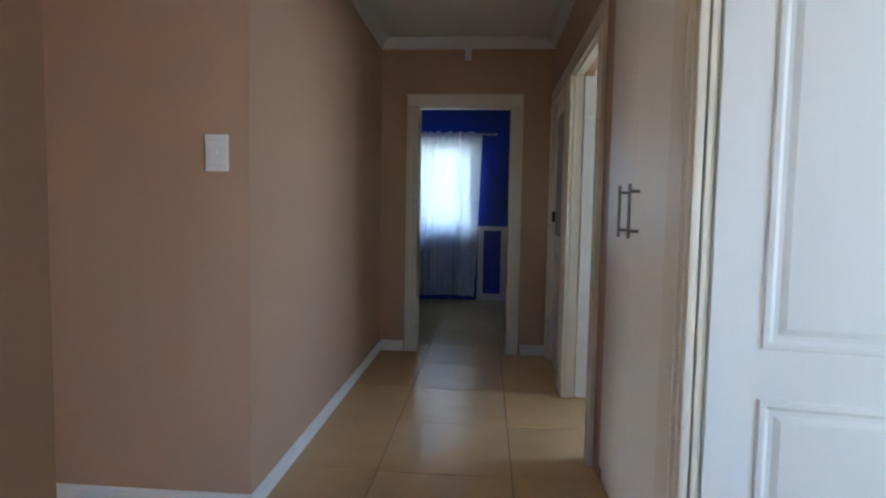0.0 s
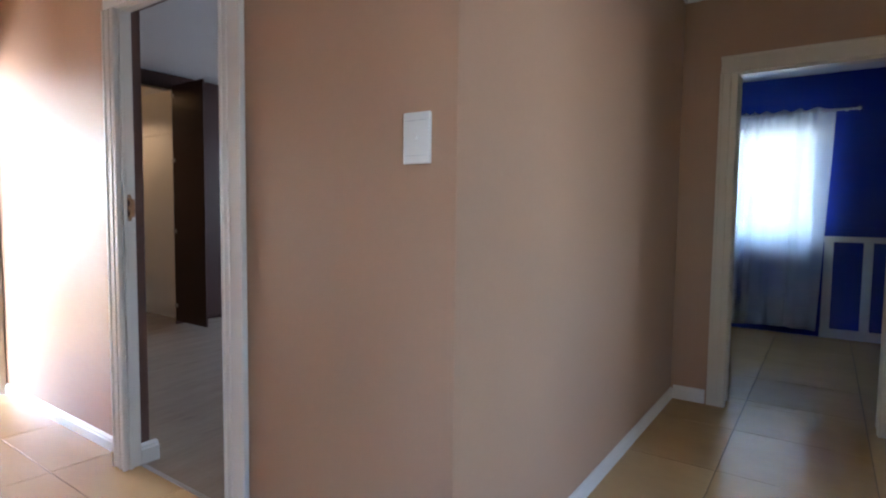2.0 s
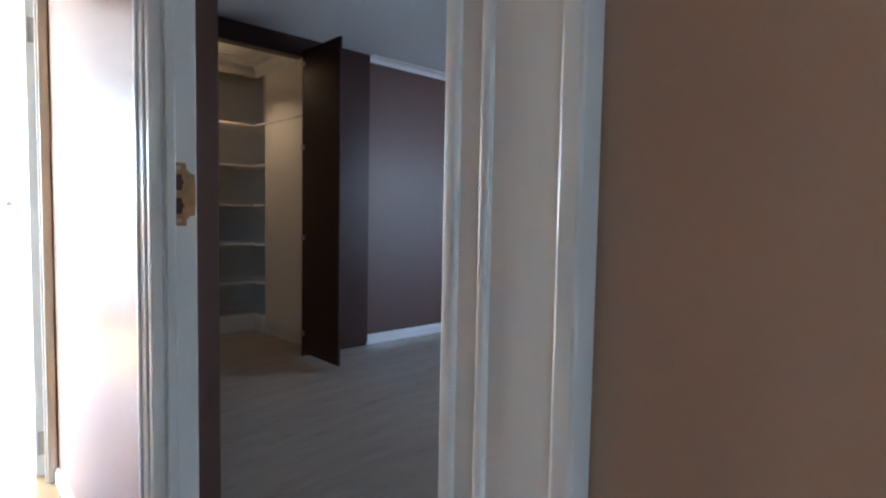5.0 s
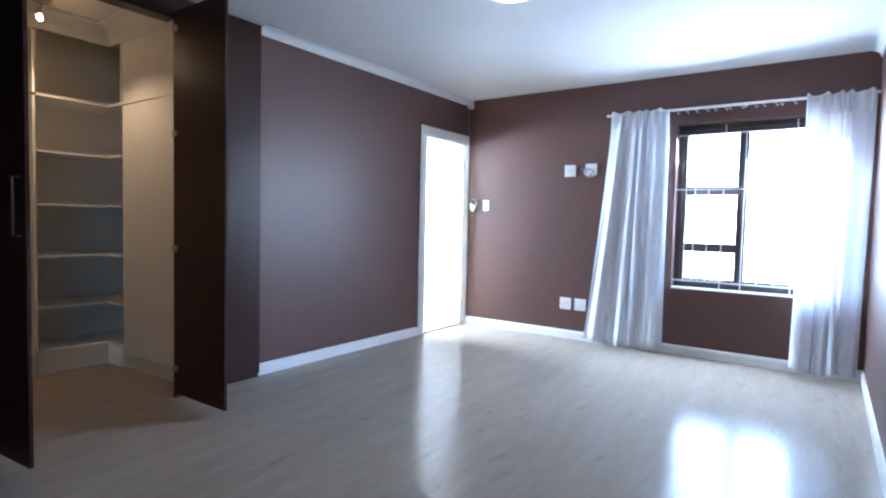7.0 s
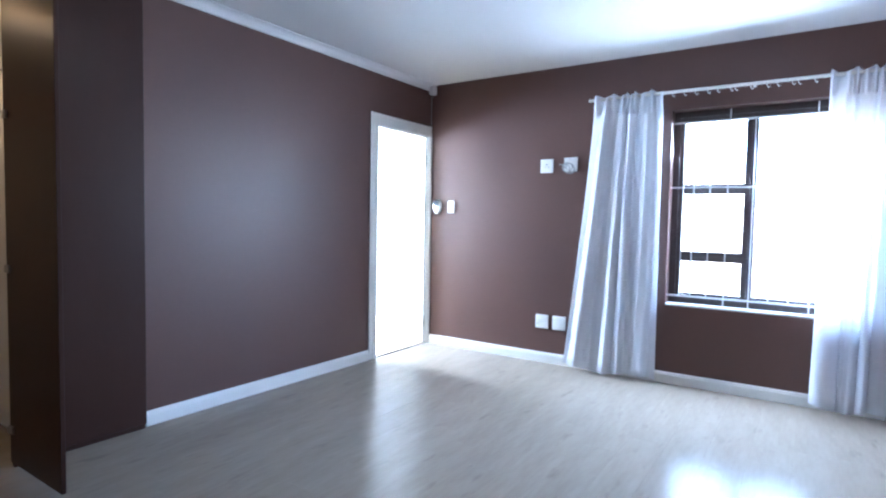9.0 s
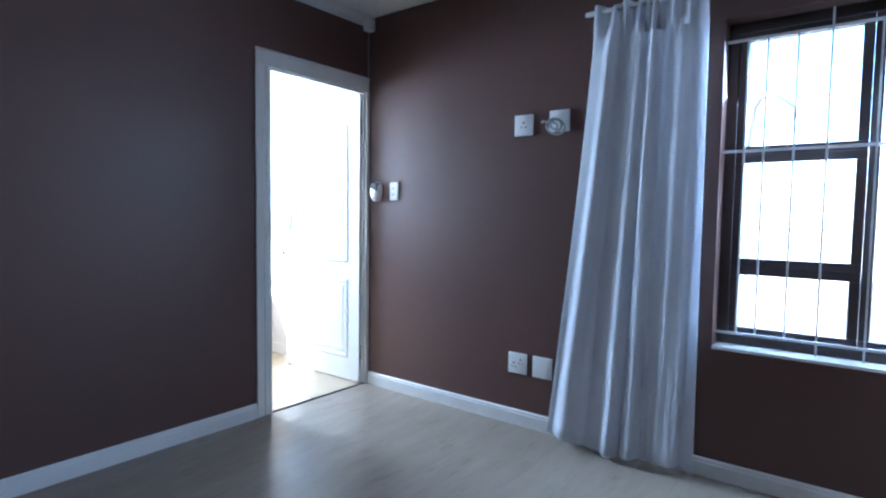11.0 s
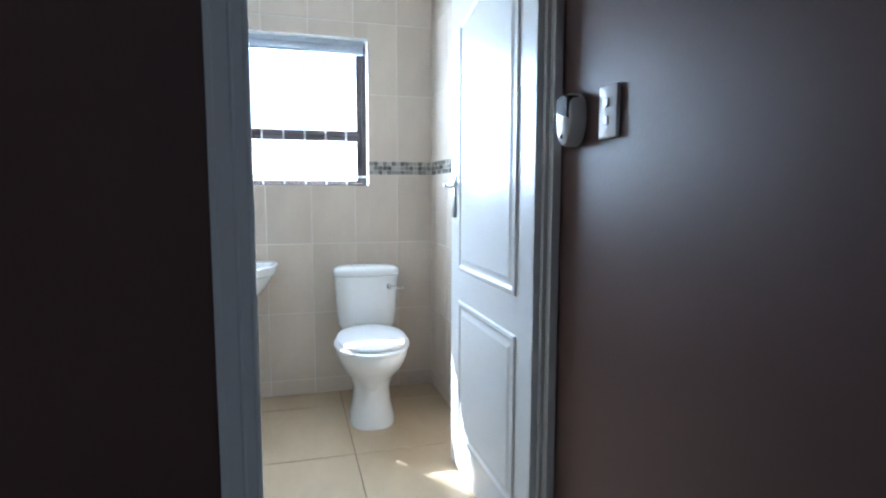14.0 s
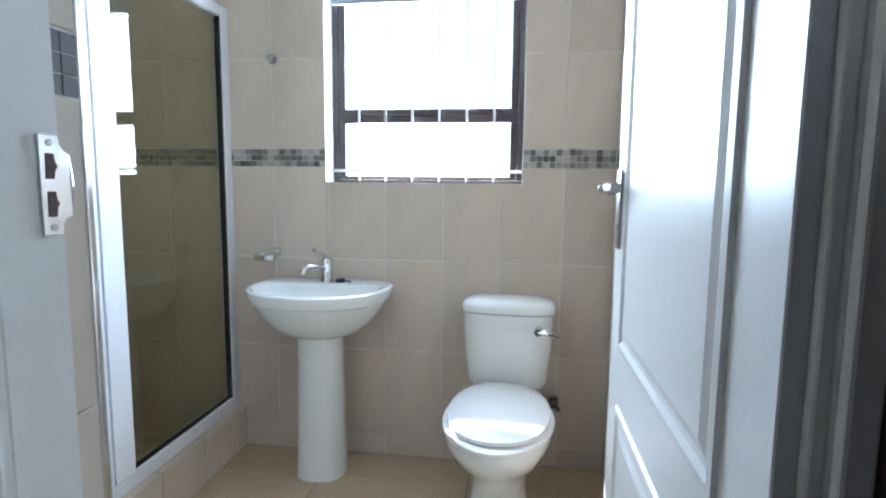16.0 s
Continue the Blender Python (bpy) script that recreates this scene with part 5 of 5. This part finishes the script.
def plank_floor(name, x, y, w, length, label):
    """Laminate boards laid along y, with staggered ends."""
    base = slab(name, x, y, (-0.02, -0.0012), M_PLANK, label, "floor")
    rnd = random.Random(11)
    shared = {}
    a, row = x[0], 0
    while a < x[1] - 0.01:
        b = min(a + w, x[1])
        c = y[0] - rnd.uniform(0.1, length - 0.1)
        while c < y[1] - 0.01:
            y0, y1 = max(c, y[0]), min(c + length, y[1])
            if y1 - y0 > 0.02:
                key = (round(b - a, 3), round(y1 - y0, 3))
                if key not in shared:
                    ob = shared[key] = part("plank", box(BM(), 0.0003, b - a - 0.0003, 0.0003, y1 - y0 - 0.0003, -0.008, 0), M_PLANK, base)
                else:
                    ob = new("plank", shared[key].data)
                    ob.parent = base
                ob.location = (a, y0, 0)
            c += length
        a, row = b, row + 1
    return base


plank_floor("floor_bedroom", (-5.245, -1.54), (2.322, 7.52), 0.193, 1.38, "pale grey-brown laminate floor boards with a soft sheen")
slab("floor_cupboard", (-6.85, -5.215), (2.42, 4.80), (-0.02, -0.002), M_PLANK, "pale laminate floor of the walk-in cupboard", "floor")


# ---- wall tiles: pieces ----
def tiled_wall(wall_name, axis, at, out, us, zs, skip, thick=0.0028, joint=0.0019):
    """Tiles on a wall; axis: the wall's own direction 'x' or 'y'; skip: (u0, u1, z0, z1) of an opening."""
    base = bpy.data.objects[wall_name]
    shared = {}
    for a, b in zip(us, us[1:]):
        for c, d in zip(zs, zs[1:]):
            pieces = [(a + joint, b - joint, c + joint, d - joint)]
            if skip:
                s0, s1, s2, s3 = skip
                cut = []
                for p in pieces:
                    if p[1] <= s0 or p[0] >= s1 or p[3] <= s2 or p[2] >= s3:
                        cut.append(p)
                        continue
                    if p[0] < s0 - 0.01:
                        cut.append((p[0], s0, p[2], p[3]))
                    if p[1] > s1 + 0.01:
                        cut.append((s1, p[1], p[2], p[3]))
                    m0, m1 = max(p[0], s0), min(p[1], s1)
                    if p[2] < s2 - 0.01:
                        cut.append((m0, m1, p[2], s2))
                    if p[3] > s3 + 0.01:
                        cut.append((m0, m1, s3, p[3]))
                pieces = cut
            for u0, u1, z0, z1 in pieces:
                if u1 - u0 < 0.006 or z1 - z0 < 0.006:
                    continue
                key = (round(u1 - u0, 3), round(z1 - z0, 3))
                if key not in shared:
                    w, h = u1 - u0, z1 - z0
                    d0, d1 = sorted((0.0, out * thick))
                    bm = box(BM(), 0, w, d0, d1, 0, h, 0.0008, 1) if axis == "x" else box(BM(), d0, d1, 0, w, 0, h, 0.0008, 1)
                    ob = shared[key] = part("tile", bm, M_WTILE, base)
                else:
                    ob = new("tile", shared[key].data)
                    ob.parent = base
                ob.location = (u0, at, z0) if axis == "x" else (at, u0, z0)


ZS = [0.0, 0.086, 0.474, 0.868, 1.2565]
ZT = [1.334, 1.705, 2.095, 2.46]
YW = [6.194 - 0.2445 * 5 + 0.2445 * i for i in range(11)] + [7.62]
HOLE = (6.425, 7.25, 1.195, 2.01)
XN = [-7.042, -6.96] + [-6.96 + 0.2445 * i for i in range(1, 7)] + [-5.335]
for zz in (ZS, ZT):
    tiled_wall("wall_bathroom_west", "y", -7.05, 1, [5.02] + [v for v in YW if v > 5.05], zz, HOLE)
    tiled_wall("wall_bathroom_north", "x", 7.62, -1, XN, zz, None)
    tiled_wall("wall_shower_side", "x", 6.012, 1, [-6.205, -6.07, -5.825, -5.58, -5.335], zz, None)
    tiled_wall("wall_bathroom_south", "x", 5.02, 1, [-7.042 + 0.2845 * i for i in range(7)], zz, None)


def mosaic(wall_name, axis, at, out, u0, u1, joined, z0=1.2575, rows=3, size=0.0252, name="mosaic_tile", material=None):
    base = bpy.data.objects[wall_name]
    n = max(1, int((u1 - u0) / size))
    step = (u1 - u0) / n
    d0, d1 = sorted((0.0, out * 0.0026))
    if joined:
        bm = BM()
        for i in range(n):
            for k in range(rows):
                a, c = u0 + i * step + 0.001, z0 + k * size + 0.001
                r = (a, a + step - 0.002, at + d0, at + d1, c, c + size - 0.002) if axis == "x" else (at + d0, at + d1, a, a + step - 0.002, c, c + size - 0.002)
                box(bm, *r)
        tagged(part("mosaic_band", bm, M_MOSAIC_BAND, base), "band of small grey mosaic tiles", kind="stuff")
        return
    w, h = step - 0.002, size - 0.002
    mesh = None
    for i in range(n):
        for k in range(rows):
            if mesh is None:
                ob = part(name, box(BM(), 0, w, d0, d1, 0, h) if axis == "x" else box(BM(), d0, d1, 0, w, 0, h), material or M_MOSAIC, base)
                mesh = ob.data
            else:
                ob = new(name, mesh)
                ob.parent = base
            u, z = u0 + i * step + 0.001, z0 + k * size + 0.001
            ob.location = (u, at, z) if axis == "x" else (at, u, z)


M_MOSAIC_GREY = mat("grey_stone_mosaic", (0.17, 0.17, 0.17), 0.4, spec=0.2, var=0.25, scale=9, per_object=0.5)
M_MOSAIC_BAND = mat("grey_glass_mosaic_band", (0.16, 0.14, 0.12), 0.2, var=0.75, scale=55, fine=30, hue=(0.42, 0.40, 0.36))
mosaic("wall_bathroom_west", "y", -7.05, 1, 5.99, 6.424, False)
mosaic("wall_bathroom_west", "y", -7.05, 1, 7.251, 7.615, False)
mosaic("wall_bathroom_west", "y", -7.05, 1, 5.025, 5.985, True)
mosaic("wall_bathroom_north", "x", 7.62, -1, -7.04, -6.2, False)
mosaic("wall_bathroom_north", "x", 7.62, -1, -6.199, -5.336, True)
mosaic("wall_bathroom_south", "x", 5.02, 1, -7.04, -5.336, True)
mosaic("wall_bathroom_east", "x", 6.694, 1, -5.412, -5.361, False, 1.291, material=M_MOSAIC_GREY)
for zz in ([0.0, 0.12, 0.51, 0.90, 1.29], [1.368, 1.74, 2.13, 2.49]):
    tiled_wall("wall_bathroom_east", "x", 6.694, 1, [-5.412, -5.361], zz, None)
mosaic("wall_shower_side", "x", 6.012, 1, -6.2, -5.336, True)
